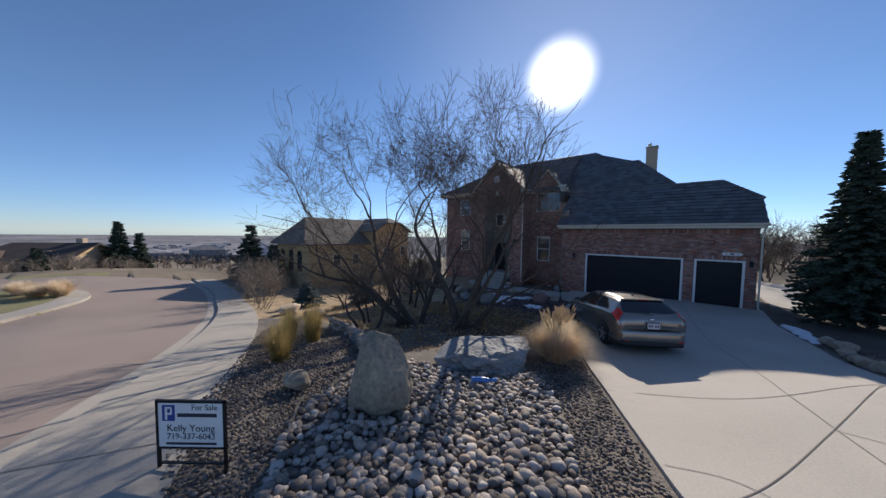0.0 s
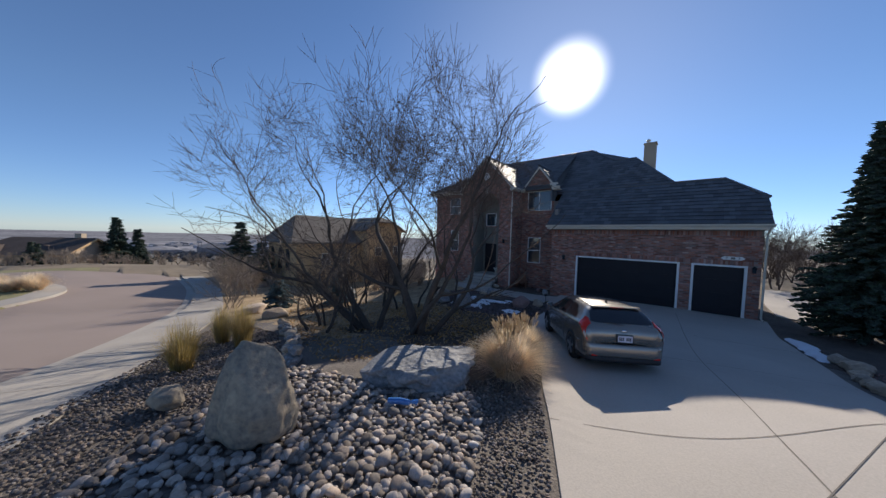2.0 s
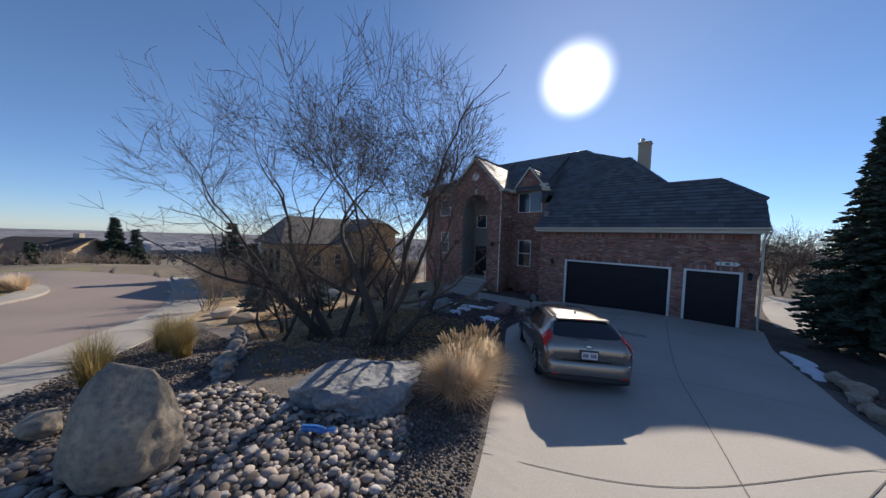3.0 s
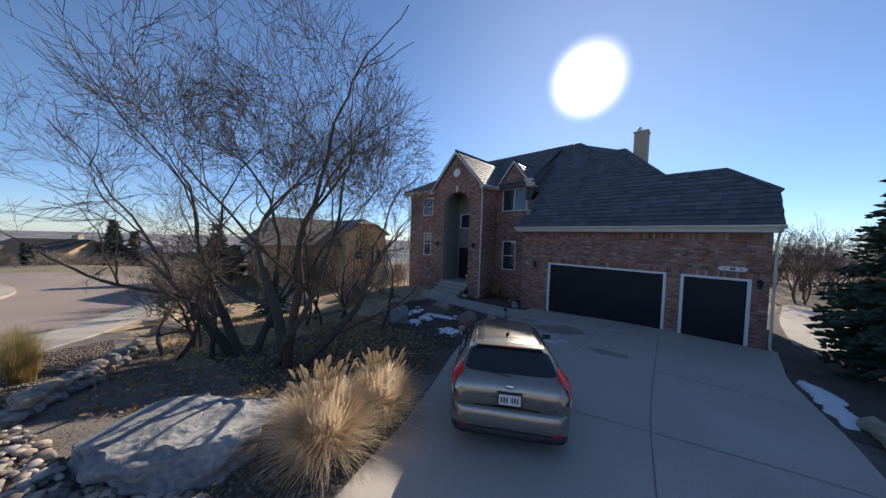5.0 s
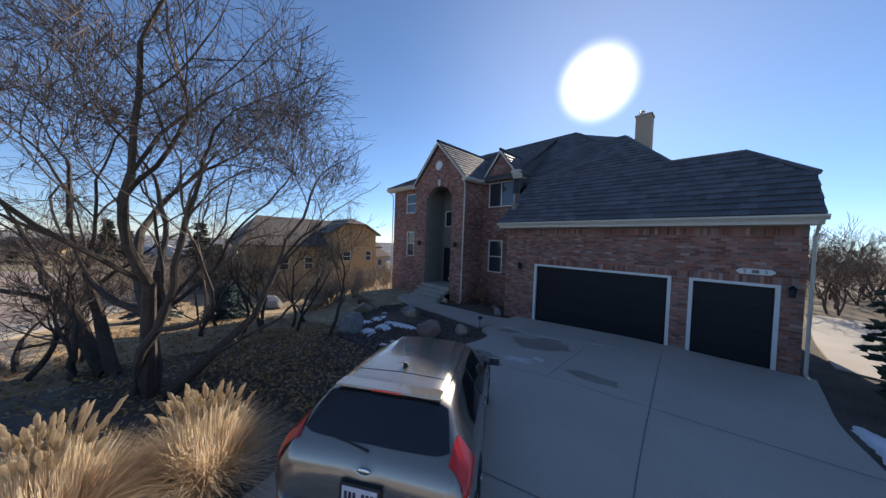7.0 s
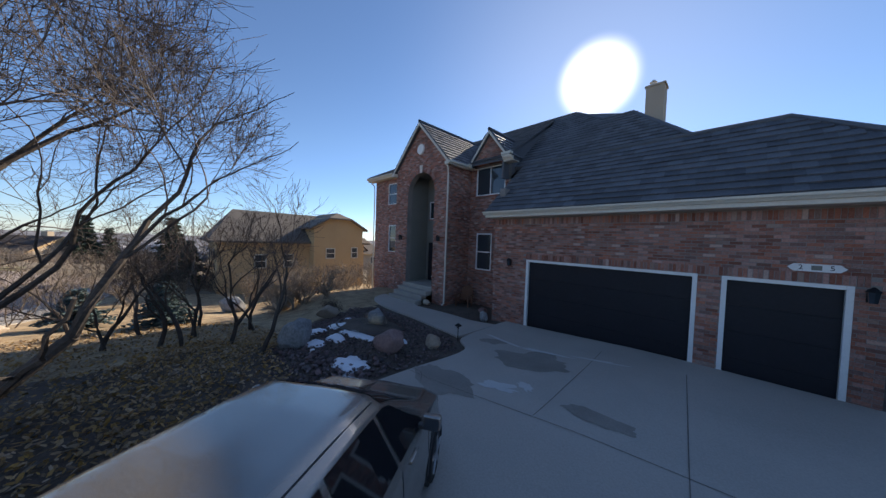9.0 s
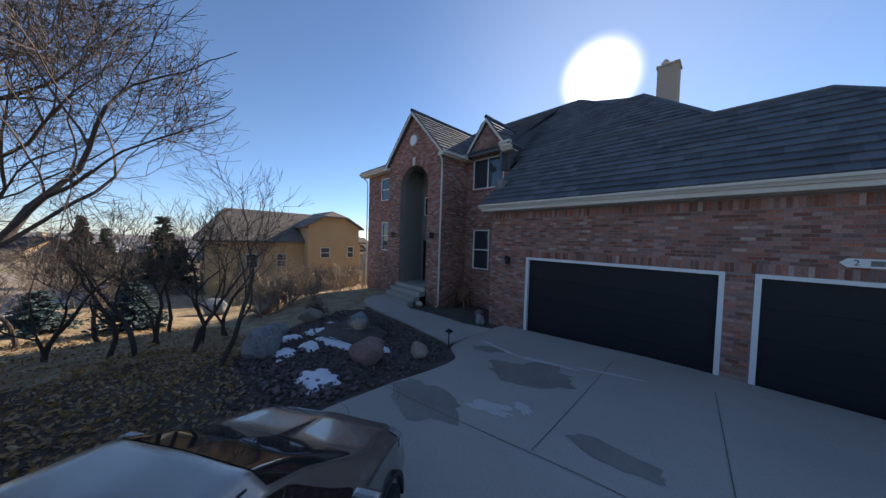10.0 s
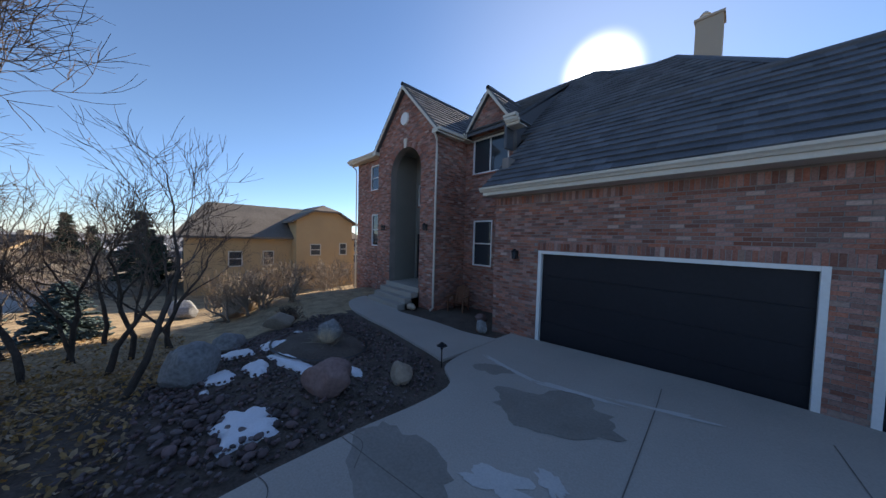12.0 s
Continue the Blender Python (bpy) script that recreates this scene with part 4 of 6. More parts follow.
path_lamp = thing("path_light", -0.12, -2.93, base_height(-0.12, -2.93) + 0.02, "black metal mushroom path light on a stake", "lamp")
part("stake", tubed([(0, 0, -0.05), (0, 0, 0.42)], [0.013, 0.013]), IRON, path_lamp)
bm = bmesh.new()
bmesh.ops.create_cone(bm, segments=20, radius1=0.11, radius2=0.02, depth=0.07, cap_ends=True, matrix=pose(0, 0, 0.45))
bmesh.ops.create_cone(bm, segments=12, radius1=0.03, radius2=0.03, depth=0.08, cap_ends=True, matrix=pose(0, 0, 0.39))
part("shade", bm, IRON, path_lamp)


def garden_chair(x, y, z, turn):
    c = thing("garden_chair", x, y, z, "red-brown slatted wooden garden chair by the wall", "chair", turn=turn)
    for i in range(5):
        u = -0.22 + i * 0.11
        bm = boxed(u - 0.047, u + 0.047, -0.012, 0.012, 0.0, 0.72 - abs(i - 2) * 0.05, 0.008)
        bm.transform(pose(0, 0.22, 0.26, -20, 0, 0))
        part("back_slat", bm, WOOD, c)
    for i in range(5):
        part("seat_slat", boxed(-0.26, 0.26, -0.33 + i * 0.1, -0.24 + i * 0.1, 0.36 - i * 0.02, 0.38 - i * 0.02, 0.006), WOOD, c)
    for s in (-1, 1):
        part("armrest", boxed(s * 0.33 - 0.06, s * 0.33 + 0.06, -0.4, 0.3, 0.53, 0.555, 0.01), WOOD, c)
        part("leg", boxed(s * 0.30 - 0.02, s * 0.30 + 0.02, -0.36, -0.27, 0, 0.53, 0.006), WOOD, c)
        part("leg", boxed(s * 0.30 - 0.02, s * 0.30 + 0.02, 0.2, 0.29, 0, 0.53, 0.006), WOOD, c)


garden_chair(-3.3, 0.95, base_height(-3.3, 0.95) - 0.02, 20)
urn = thing("urn_planter", -5.2, 0.75, 0.44, "pale stone urn planter on the porch", "planter")
bm = bmesh.new()
for z, r0, r1, h in ((0.04, 0.13, 0.13, 0.08), (0.13, 0.06, 0.09, 0.1), (0.3, 0.09, 0.19, 0.24), (0.43, 0.21, 0.21, 0.04)):
    bmesh.ops.create_cone(bm, segments=20, radius1=r0, radius2=r1, depth=h, cap_ends=True, matrix=pose(0, 0, z))
part("bowl", bm, CREAM, urn)


# ---- rocks ----
def rock_mesh(seed, sx, sy, sz, rough=0.22, sub=3, flat=False, taper=0.0, facets=0):
    bm = bmesh.new()
    bmesh.ops.create_icosphere(bm, subdivisions=sub, radius=1.0)
    rr = random.Random(seed * 31 + 7)
    cuts = []
    for _ in range(facets):
        nrm = Vector((rr.gauss(0, 1), rr.gauss(0, 1), rr.gauss(0, 0.8))).normalized()
        cuts.append((nrm, rr.uniform(0.66, 0.9)))
    for v in bm.verts:
        p = v.co.copy()
        r = 1 + rough * noise.noise(p * 1.1 + Vector((seed * 7.3, 0, 0))) + rough * 0.5 * noise.noise(p * 2.7 + Vector((0, seed * 3.7, 0))) + rough * 0.2 * noise.noise(p * 6.5 + Vector((0, 0, seed)))
        p *= r
        for nrm, dist in cuts:
            over = p.dot(nrm) - dist
            if over > 0:
                p -= nrm * over * 0.92
        if flat:
            p.z = max(-0.8, min(0.6 + 0.16 * noise.noise(v.co * 2.3) + 0.05 * noise.noise(v.co * 9) + 0.02 * noise.noise(v.co * 23), p.z * 1.5))
        if taper:
            k = 1.12 - taper * max(0.0, (p.z + 1) / 2) ** 1.2
            p.x, p.y = p.x * k, p.y * k
        v.co = (p.x * sx, p.y * sy, p.z * sz)
    return bm


def rock(name, x, y, s, seed, mat, label, group="", turn=0, sink=0.25, smooth=True, **kw):
    bm = rock_mesh(seed, *s, **kw)
    z = base_height(x, y) + s[2] * (1 - sink)
    ob = link(name, bm, mat, smooth=smooth)
    ob.matrix_basis = pose(x, y, z, 0, 0, turn)
    return tagged(ob, label, "rock", group)


rock("boulder", 1.0, -15.88, (0.62, 0.52, 0.74), 6, ROCK, "tall pear-shaped tan and grey granite boulder standing on gravel", turn=30, sink=0.24, rough=0.2, taper=0.7, sub=5, facets=5)
rock("flat_boulder", 1.25, -13.05, (0.95, 0.72, 0.32), 9, ROCK_GREY, "broad flat grey lichened slab boulder", turn=58, sink=0.35, rough=0.4, flat=True, sub=6, facets=3)
rock("small_boulder", -0.35, -16.6, (0.26, 0.2, 0.17), 13, ROCK, "small rounded grey rock on gravel", rough=0.2, facets=9, sub=4)
for k, (x, y, sx, sy, sz, mat, lab) in enumerate((
        (-0.1, -3.95, 0.27, 0.2, 0.2, ROCK_TAN, "pale tan rock in the shaded bed"), (-0.45, -5.15, 0.40, 0.32, 0.3, ROCK_PINK, "pinkish granite rock in the bed"),
        (-2.5, -4.3, 0.27, 0.22, 0.3, ROCK_GREY, "grey-green upright rock in the bed"), (-2.4, -6.75, 0.45, 0.38, 0.42, ROCK_GREY, "large dark boulder edging the bed"),
        (-4.3, -6.0, 0.4, 0.32, 0.26, ROCK_GREY, "grey boulder edging the bed"), (-4.45, -0.45, 0.22, 0.16, 0.14, ROCK_TAN, "small tan rock beside the path"),
        (-1.15, -0.35, 0.2, 0.17, 0.2, ROCK_GREY, "grey rock by the house corner"), (-1.9, 0.6, 0.25, 0.16, 0.14, ROCK_PINK, "pink rock by the wall"),
        (-5.6, -4.6, 0.5, 0.4, 0.3, ROCK_TAN, "tan boulder on the bank"), (-9.8, -5.2, 0.9, 0.5, 0.45, ROCK_TAN, "large flat sandstone boulder by the neighbour"),
        (-11.6, -4.2, 0.8, 0.5, 0.4, ROCK_TAN, "large flat sandstone boulder by the neighbour"), (-12.8, -6.8, 0.7, 0.5, 0.5, ROCK_GREY, "grey boulder by the neighbour"),
        (-7.4, -13.0, 0.55, 0.4, 0.25, ROCK_TAN, "flat tan boulder in the yard"), (-9.4, -13.2, 0.6, 0.4, 0.28, ROCK_TAN, "flat tan boulder in the yard"))):
    rock("garden_rock", x, y, (sx, sy, sz), 20 + k, mat, lab, turn=37 * k, sink=0.35, rough=0.25, sub=4, facets=12)

# low dry-stone border beside the leaf bed
BORDER = spline([(-0.75, -14.7, 0), (-1.15, -14.65, 0), (-1.55, -14.5, 0), (-2.1, -14.25, 0), (-2.9, -14.05, 0), (-3.8, -13.85, 0), (-4.7, -13.6, 0)], 8)
for k, p in enumerate(BORDER):
    r = random.Random(k)
    for level in range(2 if k % 3 else 1):
        s = r.uniform(0.085, 0.14)
        ob = link("border_stone", rock_mesh(60 + k * 2 + level, s * 1.15, s * 0.85, s * 0.75, rough=0.3, sub=3, facets=9), ROCK_TAN if r.random() < 0.5 else ROCK_GREY)
        ob.matrix_basis = pose(p.x + r.uniform(-0.06, 0.06), p.y + r.uniform(-0.1, 0.1), base_height(p.x, p.y) + s * 0.5 + level * 0.17, r.uniform(-15, 15), r.uniform(-15, 15), r.uniform(0, 360))
        tagged(ob, "rough pale stone in a low stacked border", "rock", "stacked border stones")
edging = seam("edging_strip", [(2.0, -18.0), (1.66, -17.68), (1.2, -17.42), (0.7, -17.1), (0.3, -16.85)], 0.035, JOINT, None, 0.05)
tagged(edging, "curved brown landscape edging strip in gravel", "edging", kind="structure")

# ---- loose stones ----
cobble_shapes = []
for k in range(10):
    r = random.Random(k)
    bm = rock_mesh(100 + k, 1.0, r.uniform(0.6, 0.9), r.uniform(0.38, 0.6), rough=0.22, sub=2, facets=4)
    me = bpy.data.meshes.new("cobble")
    bm.to_mesh(me)
    bm.free()
    me.materials.append(COBBLE_PIECE)
    me.shade_smooth()
    cobble_shapes.append(me)
COBBLE_BED = [(2.0, -18.0), (0.65, -17.15), (0.15, -16.45), (-0.2, -15.6), (-0.75, -14.75), (0.2, -14.3), (1.2, -14.0), (1.9, -13.2), (2.5, -12.9), (2.95, -13.4), (3.6, -14.7), (4.4, -16.4), (4.9, -17.6), (3.6, -18.6)]


def within(poly, x, y):
    c = False
    for i in range(len(poly)):
        (x0, y0), (x1, y1) = poly[i], poly[i - 1]
        if (y0 > y) != (y1 > y) and x < (x1 - x0) * (y - y0) / (y1 - y0) + x0:
            c = not c
    return c


def scatter(poly, n, gap, seed):
    """Places with at least about gap between them."""
    r = random.Random(seed)
    xs, ys = [p[0] for p in poly], [p[1] for p in poly]
    cells, out = {}, []
    for _ in range(n * 14):
        if len(out) >= n:
            break
        x, y = r.uniform(min(xs), max(xs)), r.uniform(min(ys), max(ys))
        if not within(poly, x, y):
            continue
        key = (int(x / gap), int(y / gap))
        if key in cells:
            continue
        cells[key] = 1
        out.append((x, y))
    return out


def stones_joined(name, places, sizes, seed, mat, shapes, lift=0.3):
    r = random.Random(seed)
    verts, faces = [], []
    for x, y in places:
        me = r.choice(shapes)
        s = r.uniform(*sizes)
        m = pose(x, y, base_height(x, y) + s * lift, r.uniform(-20, 20), r.uniform(-20, 20), r.uniform(0, 360)) @ Matrix.Diagonal((s, s, s, 1))
        k = len(verts)
        verts += [m @ v.co for v in me.vertices]
        faces += [tuple(k + i for i in f.vertices) for f in me.polygons]
    return raw(name, verts, faces, mat, smooth=True)


bed = new("cobble_bed")
tagged(bed, "bed of smooth grey and pinkish river cobbles", "rock bed", kind="structure")
places = [p for p in scatter(COBBLE_BED, 2300, 0.085, 3) if math.hypot(p[0] - 1.0, p[1] + 15.88) > 0.42]
r = random.Random(8)
picked = [p for p in places if -16.6 < p[1] < -13.8 and p[0] > 0.9][:300]
picked_set = set(picked)
for x, y in picked:
    s = r.choice((0.032, 0.042, 0.05, 0.055, 0.065, 0.08, 0.105))
    ob = new("cobble", r.choice(cobble_shapes))
    ob.parent = bed
    ob.matrix_basis = pose(x, y, base_height(x, y) + s * 0.3, r.uniform(-20, 20), r.uniform(-20, 20), r.uniform(0, 360)) @ Matrix.Diagonal((s, s, s, 1))
rest = stones_joined("cobbles", [p for p in places if p not in picked_set], (0.03, 0.088), 9, COBBLE, cobble_shapes)
rest.parent, rest["kind"] = bed, "stuff"

pebble_shapes = []
for k in range(6):
    bm = rock_mesh(140 + k, 1.0, 0.8, 0.6, rough=0.3, sub=1)
    me = bpy.data.meshes.new("pebble")
    bm.to_mesh(me)
    bm.free()
    pebble_shapes.append(me)
GRAVEL_BED = [(2.2, -18.5), (0.1, -18.25), (-1.2, -17.6), (-6.0, -15.4), (-7.0, -14.3), (-4.0, -14.0), (-0.8, -14.9), (0.1, -16.4), (0.6, -17.1), (1.95, -18.0)]
GRAVEL_SIDE = [(1.9, -12.9), (2.5, -11.6), (2.2, -10.4), (2.55, -10.4), (3.05, -11.6), (3.68, -12.85), (4.62, -14.95), (5.8, -17.6), (5.2, -18.2), (4.4, -16.4), (3.6, -14.6), (2.9, -13.3)]
g = stones_joined("gravel", scatter(GRAVEL_BED, 5200, 0.05, 21) + scatter(GRAVEL_SIDE, 2200, 0.045, 22), (0.016, 0.034), 23, GRAVEL_STONE, pebble_shapes, 0.5)
tagged(g, "loose grey and brown gravel around the boulders", "gravel", kind="stuff")
BANK = [(0.6, -6.5), (0.55, -4.6), (0.4, -3.5), (-0.4, -2.95), (-2, -2.75), (-5.0, -2.6), (-6.0, -3.5), (-4.6, -5.8), (-2.4, -7.4), (-0.2, -7.8), (0.8, -7.4)]
g = stones_joined("bank_stones", scatter(BANK, 3400, 0.055, 31), (0.015, 0.045), 32, BANK_STONE, pebble_shapes, 0.5)
tagged(g, "loose dark stones on the shaded bank", "gravel", kind="stuff")
g = stones_joined("bank_cobbles", scatter([(0.55, -5.6), (-0.2, -5.6), (-1.6, -6.6), (-2.2, -7.2), (0.2, -7.0)], 90, 0.14, 33), (0.035, 0.085), 34, BANK_STONE, cobble_shapes, 0.3)
tagged(g, "dull rounded cobbles scattered on the bank", "gravel", kind="stuff")
MULCH_BED = [(8.4, -5.0), (8.3, -9.0), (9.4, -10.9), (11.0, -13.2), (13.5, -13), (13.5, -4.5)]
g = stones_joined("mulch_stones", scatter(MULCH_BED, 3200, 0.07, 36), (0.02, 0.045), 37, ROCK_PINK, pebble_shapes, 0.5)
tagged(g, "pinkish gravel slope beside the driveway", "gravel", kind="stuff")
for k in range(16):
    r = random.Random(300 + k)
    x, y = 8.35 + 0.1 * math.sin(k) + max(0, k - 10) * 0.3, -4.4 - 0.40 * k
    s = r.uniform(0.14, 0.26)
    ob = link("edge_stone", rock_mesh(200 + k, s * 1.2, s, s * 0.8, rough=0.3, sub=3, facets=9), ROCK_TAN)
    ob.matrix_basis = pose(x, y, base_height(x, y) + s * 0.4, 0, 0, r.uniform(0, 360))
    tagged(ob, "pale rough stone edging the gravel slope", "rock", "slope edge stones")


def leaves(name, poly, n, seed, label):
    r = random.Random(seed)
    verts, faces = [], []
    for x, y in scatter(poly, n, 0.035, seed):
        s = r.uniform(0.025, 0.055)
        m = pose(x, y, base_height(x, y) + r.uniform(0.005, 0.04), r.uniform(-45, 45), r.uniform(-45, 45), r.uniform(0, 360))
        k = len(verts)
        for a, b, c in ((-1, 0, 0), (-0.2, -0.5, 0.1), (0.7, -0.35, 0.25), (1, 0, 0.1), (0.7, 0.35, 0.25), (-0.2, 0.5, 0.1)):
            verts.append(m @ Vector((a * s, b * s, c * s)))
        faces.append((k, k + 1, k + 2, k + 3))
        faces.append((k, k + 3, k + 4, k + 5))
    tagged(raw(name, verts, faces, LEAF), label, "leaves", kind="stuff")


leaves("fallen_leaves", [(-0.5, -14.3), (-1.5, -14.2), (-3.8, -13.5), (-8.5, -12.8), (-10, -10.5), (-8.0, -6.8), (-4.8, -6.6), (-1.8, -8.2), (1.2, -8.8), (1.8, -11.0), (0.3, -12.9)], 7000, 41, "fallen dry oak leaves under the trees")

leaves("bank_leaves", [(-4.6, -6.4), (-2.2, -7.3), (0.2, -7.3), (1.2, -8.6), (1.9, -10.2), (-0.8, -11.0), (-5.0, -9.2)], 3600, 42, "dry leaves strewn over the shaded bank")
ring = [(-2.45 + 1.25 * math.cos(t), -4.55 + 0.95 * math.sin(t)) for t in [2 * math.pi * i / 22 for i in range(23)]]
tagged(seam("bed_edging", ring, 0.05, IRON, None, 0.09), "dark ring of edging round a planting bed", "edging", kind="structure")
tagged(blot("mulch_ring", -2.45, -4.55, 1.22, 0.92, 0, 44, SOIL_AND_SHADE, None, 0.05, 0.06, 0.08), "dark mulch inside the ringed bed", "mulch", kind="structure")

# ---- snow ----
for k, (x, y, rx, ry, tn) in enumerate(((-0.3, -6.25, 0.34, 0.26, 25), (-1.75, -5.35, 0.62, 0.12, 15), (-3.0, -5.25, 0.34, 0.2, 30), (-3.3, -5.95, 0.36, 0.2, 30), (-2.0, -5.85, 0.28, 0.13, 10),
                                        (-2.1, -6.35, 0.24, 0.15, 35), (-0.8, -4.55, 0.2, 0.09, 20), (-1.2, -4.75, 0.2, 0.1, 20), (-1.6, -6.6, 0.06, 0.05, 0), (-3.9, -4.6, 0.12, 0.08, 0), (8.0, -3.1, 0.2, 0.55, 10), (8.1, -4.0, 0.15, 0.35, 0))):
    ob = blot("snow_patch", x, y, rx * 1.2, ry * 1.35, tn, 50 + k, SNOW, None, lift=0.03, height=0.05, rough=0.6)
    tagged(ob, "small melting patch of old snow on the bed", "snow", "snow patches")


# ---- plants ----
def grass_clump(name, x, y, h, spread, n, seed, mat, label, plumes=0, group="", width=(0.002, 0.0045)):
    r = random.Random(seed)
    z = base_height(x, y) - 0.03
    verts, faces = [], []
    for _ in range(n):
        a = r.uniform(0, 2 * math.pi)
        base = Vector((math.cos(a), math.sin(a), 0)) * (r.random() ** 0.5) * 0.3 * spread
        turn = a + r.gauss(0, 0.7)
        out = Vector((math.cos(turn), math.sin(turn), 0))
        L = h * r.uniform(0.45, 1.1)
        lean = min(1.0, abs(r.gauss(0.38, 0.3))) * spread
        side = Vector((-out.y, out.x, 0)) * r.uniform(*width)
        curl = Vector((r.gauss(0, 0.05), r.gauss(0, 0.05), 0)) * spread
        k = len(verts)
        for i in range(5):
            t = i / 4
            p = base + (out * lean * 1.1 + curl) * t ** 1.6 + Vector((0, 0, L * (t - 0.42 * (lean / spread) * t ** 3)))
            w = side * (1 - t * 0.8)
            verts += [p - w, p + w]
        for i in range(4):
            faces.append((k + 2 * i, k + 2 * i + 1, k + 2 * i + 3, k + 2 * i + 2))
    ob = thing(name, x, y, z, label, "grass", group)
    raw("blades", verts, faces, mat, ob)
    for _ in range(plumes):
        a = r.uniform(0, 2 * math.pi)
        d = Vector((math.cos(a), math.sin(a), 0)) * r.uniform(0.05, 0.5) * spread
        L = h * r.uniform(0.95, 1.22)
        v2, f2 = [], []
        tube(v2, f2, [d * 0.3, d * 0.7 + Vector((0, 0, L * 0.6)), d + Vector((0, 0, L))], [0.003] * 3, 3)
        tip = d + Vector((0, 0, L))
        tube(v2, f2, [tip - Vector((0, 0, 0.05)), tip + d * 0.05, tip + d * 0.14 + Vector((0, 0, 0.06)), tip + d * 0.24 + Vector((0, 0, 0.09))], [0.006, 0.02, 0.018, 0.004], 6)
        raw("plume", v2, f2, PLUME, ob)
    return ob


grass_clump("fountain_grass", 2.48, -11.75, 0.98, 0.80, 7500, 1, STRAW, "large straw-coloured fountain grass clump with pale plumes", 60, width=(0.003, 0.0075))
grass_clump("fountain_grass", 2.3, -10.75, 0.92, 0.74, 5600, 2, STRAW, "straw-coloured fountain grass clump beside the driveway", 45, width=(0.003, 0.0075))
grass_clump("feather_grass", -1.95, -16.3, 1.0, 0.52, 1300, 3, STRAW_GREEN, "upright green and gold grass clump by the sidewalk")
grass_clump("feather_grass", -3.0, -15.1, 1.15, 0.5, 1300, 4, STRAW_GREEN, "tall golden upright grass clump in gravel")
grass_clump("feather_grass", -3.9, -15.35, 1.05, 0.46, 1200, 5, STRAW_GREEN, "golden upright grass clump by the sidewalk")
for k, (x, y, h) in enumerate(((-25.3, -20.9, 1.15), (-28.0, -22.6, 0.9), (-26.0, -21.8, 0.8))):
    grass_clump("island_grass", x, y, h, 1.0, 2500, 8 + k, STRAW, "round golden ornamental grass on the far verge", 0, "far verge grasses", (0.008, 0.016))


grass_clump("dry_tuft", -2.2, -4.5, 0.42, 0.4, 700, 61, STRAW, "small dry grass tuft beside a rock in the bed")
grass_clump("dry_tuft", -3.1, -4.1, 0.35, 0.35, 500, 62, STRAW, "small dry grass tuft in the ringed bed")


def grow(thick, thin, p, d, length, radius, level, rng, droop=0.0, wob=0.2, kids=(2, 3), lift=0.06, shrink=(0.62, 0.84), fine=0.0035, crown=None):
    """A limb with forks; thick and thin are (verts, faces) for wood and twigs."""
    n = 5 if level > 3 else (4 if level > 1 else 3)
    pts, rad = [p.copy()], [radius]
    q, v = p.copy(), d.copy()
    for i in range(n):
        v = (v + Vector((rng.gauss(0, wob), rng.gauss(0, wob), rng.gauss(0, wob * 0.7) + lift - droop))).normalized()
        q = q + v * length / n
        pts.append(q.copy())
        rad.append(radius * (1 - 0.34 * (i + 1) / n))
    target = thick if radius > 0.02 else thin
    tube(*target, pts, rad, 8 if radius > 0.05 else (5 if radius > 0.02 else 3))
    if level <= 0 or (crown and level < 6 and sum(((a - b) / c) ** 2 for a, b, c in zip(q, crown[0], crown[1])) > 1):
        return
    count = rng.randint(*kids) + (1 if level <= 3 else 0)
    for c in range(count):
        i = n if c == 0 else rng.randint(1 if level < 5 else 3, n)
        t = rng.uniform(22, 55) if c else rng.uniform(4, 20)
        axis = v.orthogonal()
        axis.rotate(Matrix.Rotation(rng.uniform(0, 6.283), 3, v))
        nd = v.copy()
        nd.rotate(Matrix.Rotation(radians(t), 3, axis))
        grow(thick, thin, pts[i], nd.normalized(), length * rng.uniform(*shrink), max(fine, rad[i] * (0.86 if c == 0 else rng.uniform(0.48, 0.68))), level - 1, rng, droop, wob, kids, lift, shrink, fine, crown)


def bare_tree(name, x, y, stems, levels, seed, label, wob=0.2, bark=BARK, twig=TWIG, group="", kids=(2, 3), category="tree", lift=0.06, shrink=(0.62, 0.84), fine=0.0035, crown=None):
    """stems: (dx, dy, lean x, lean y, length, radius)"""
    r = random.Random(seed)
    ob = thing(name, x, y, base_height(x, y) - 0.1, label, category, group)
    for dx, dy, lx, ly, L, rad in stems:
        thick, thin = ([], []), ([], [])
        grow(thick, thin, Vector((dx, dy, 0)), Vector((lx, ly, 1)).normalized(), L, rad, levels, r, wob=wob, kids=kids, lift=lift, shrink=shrink, fine=fine, crown=crown)
        if thick[0]:
            raw("trunk", *thick, bark, ob)
        raw("twig_spray", *thin, twig, ob)["kind"] = "stuff"
    return ob


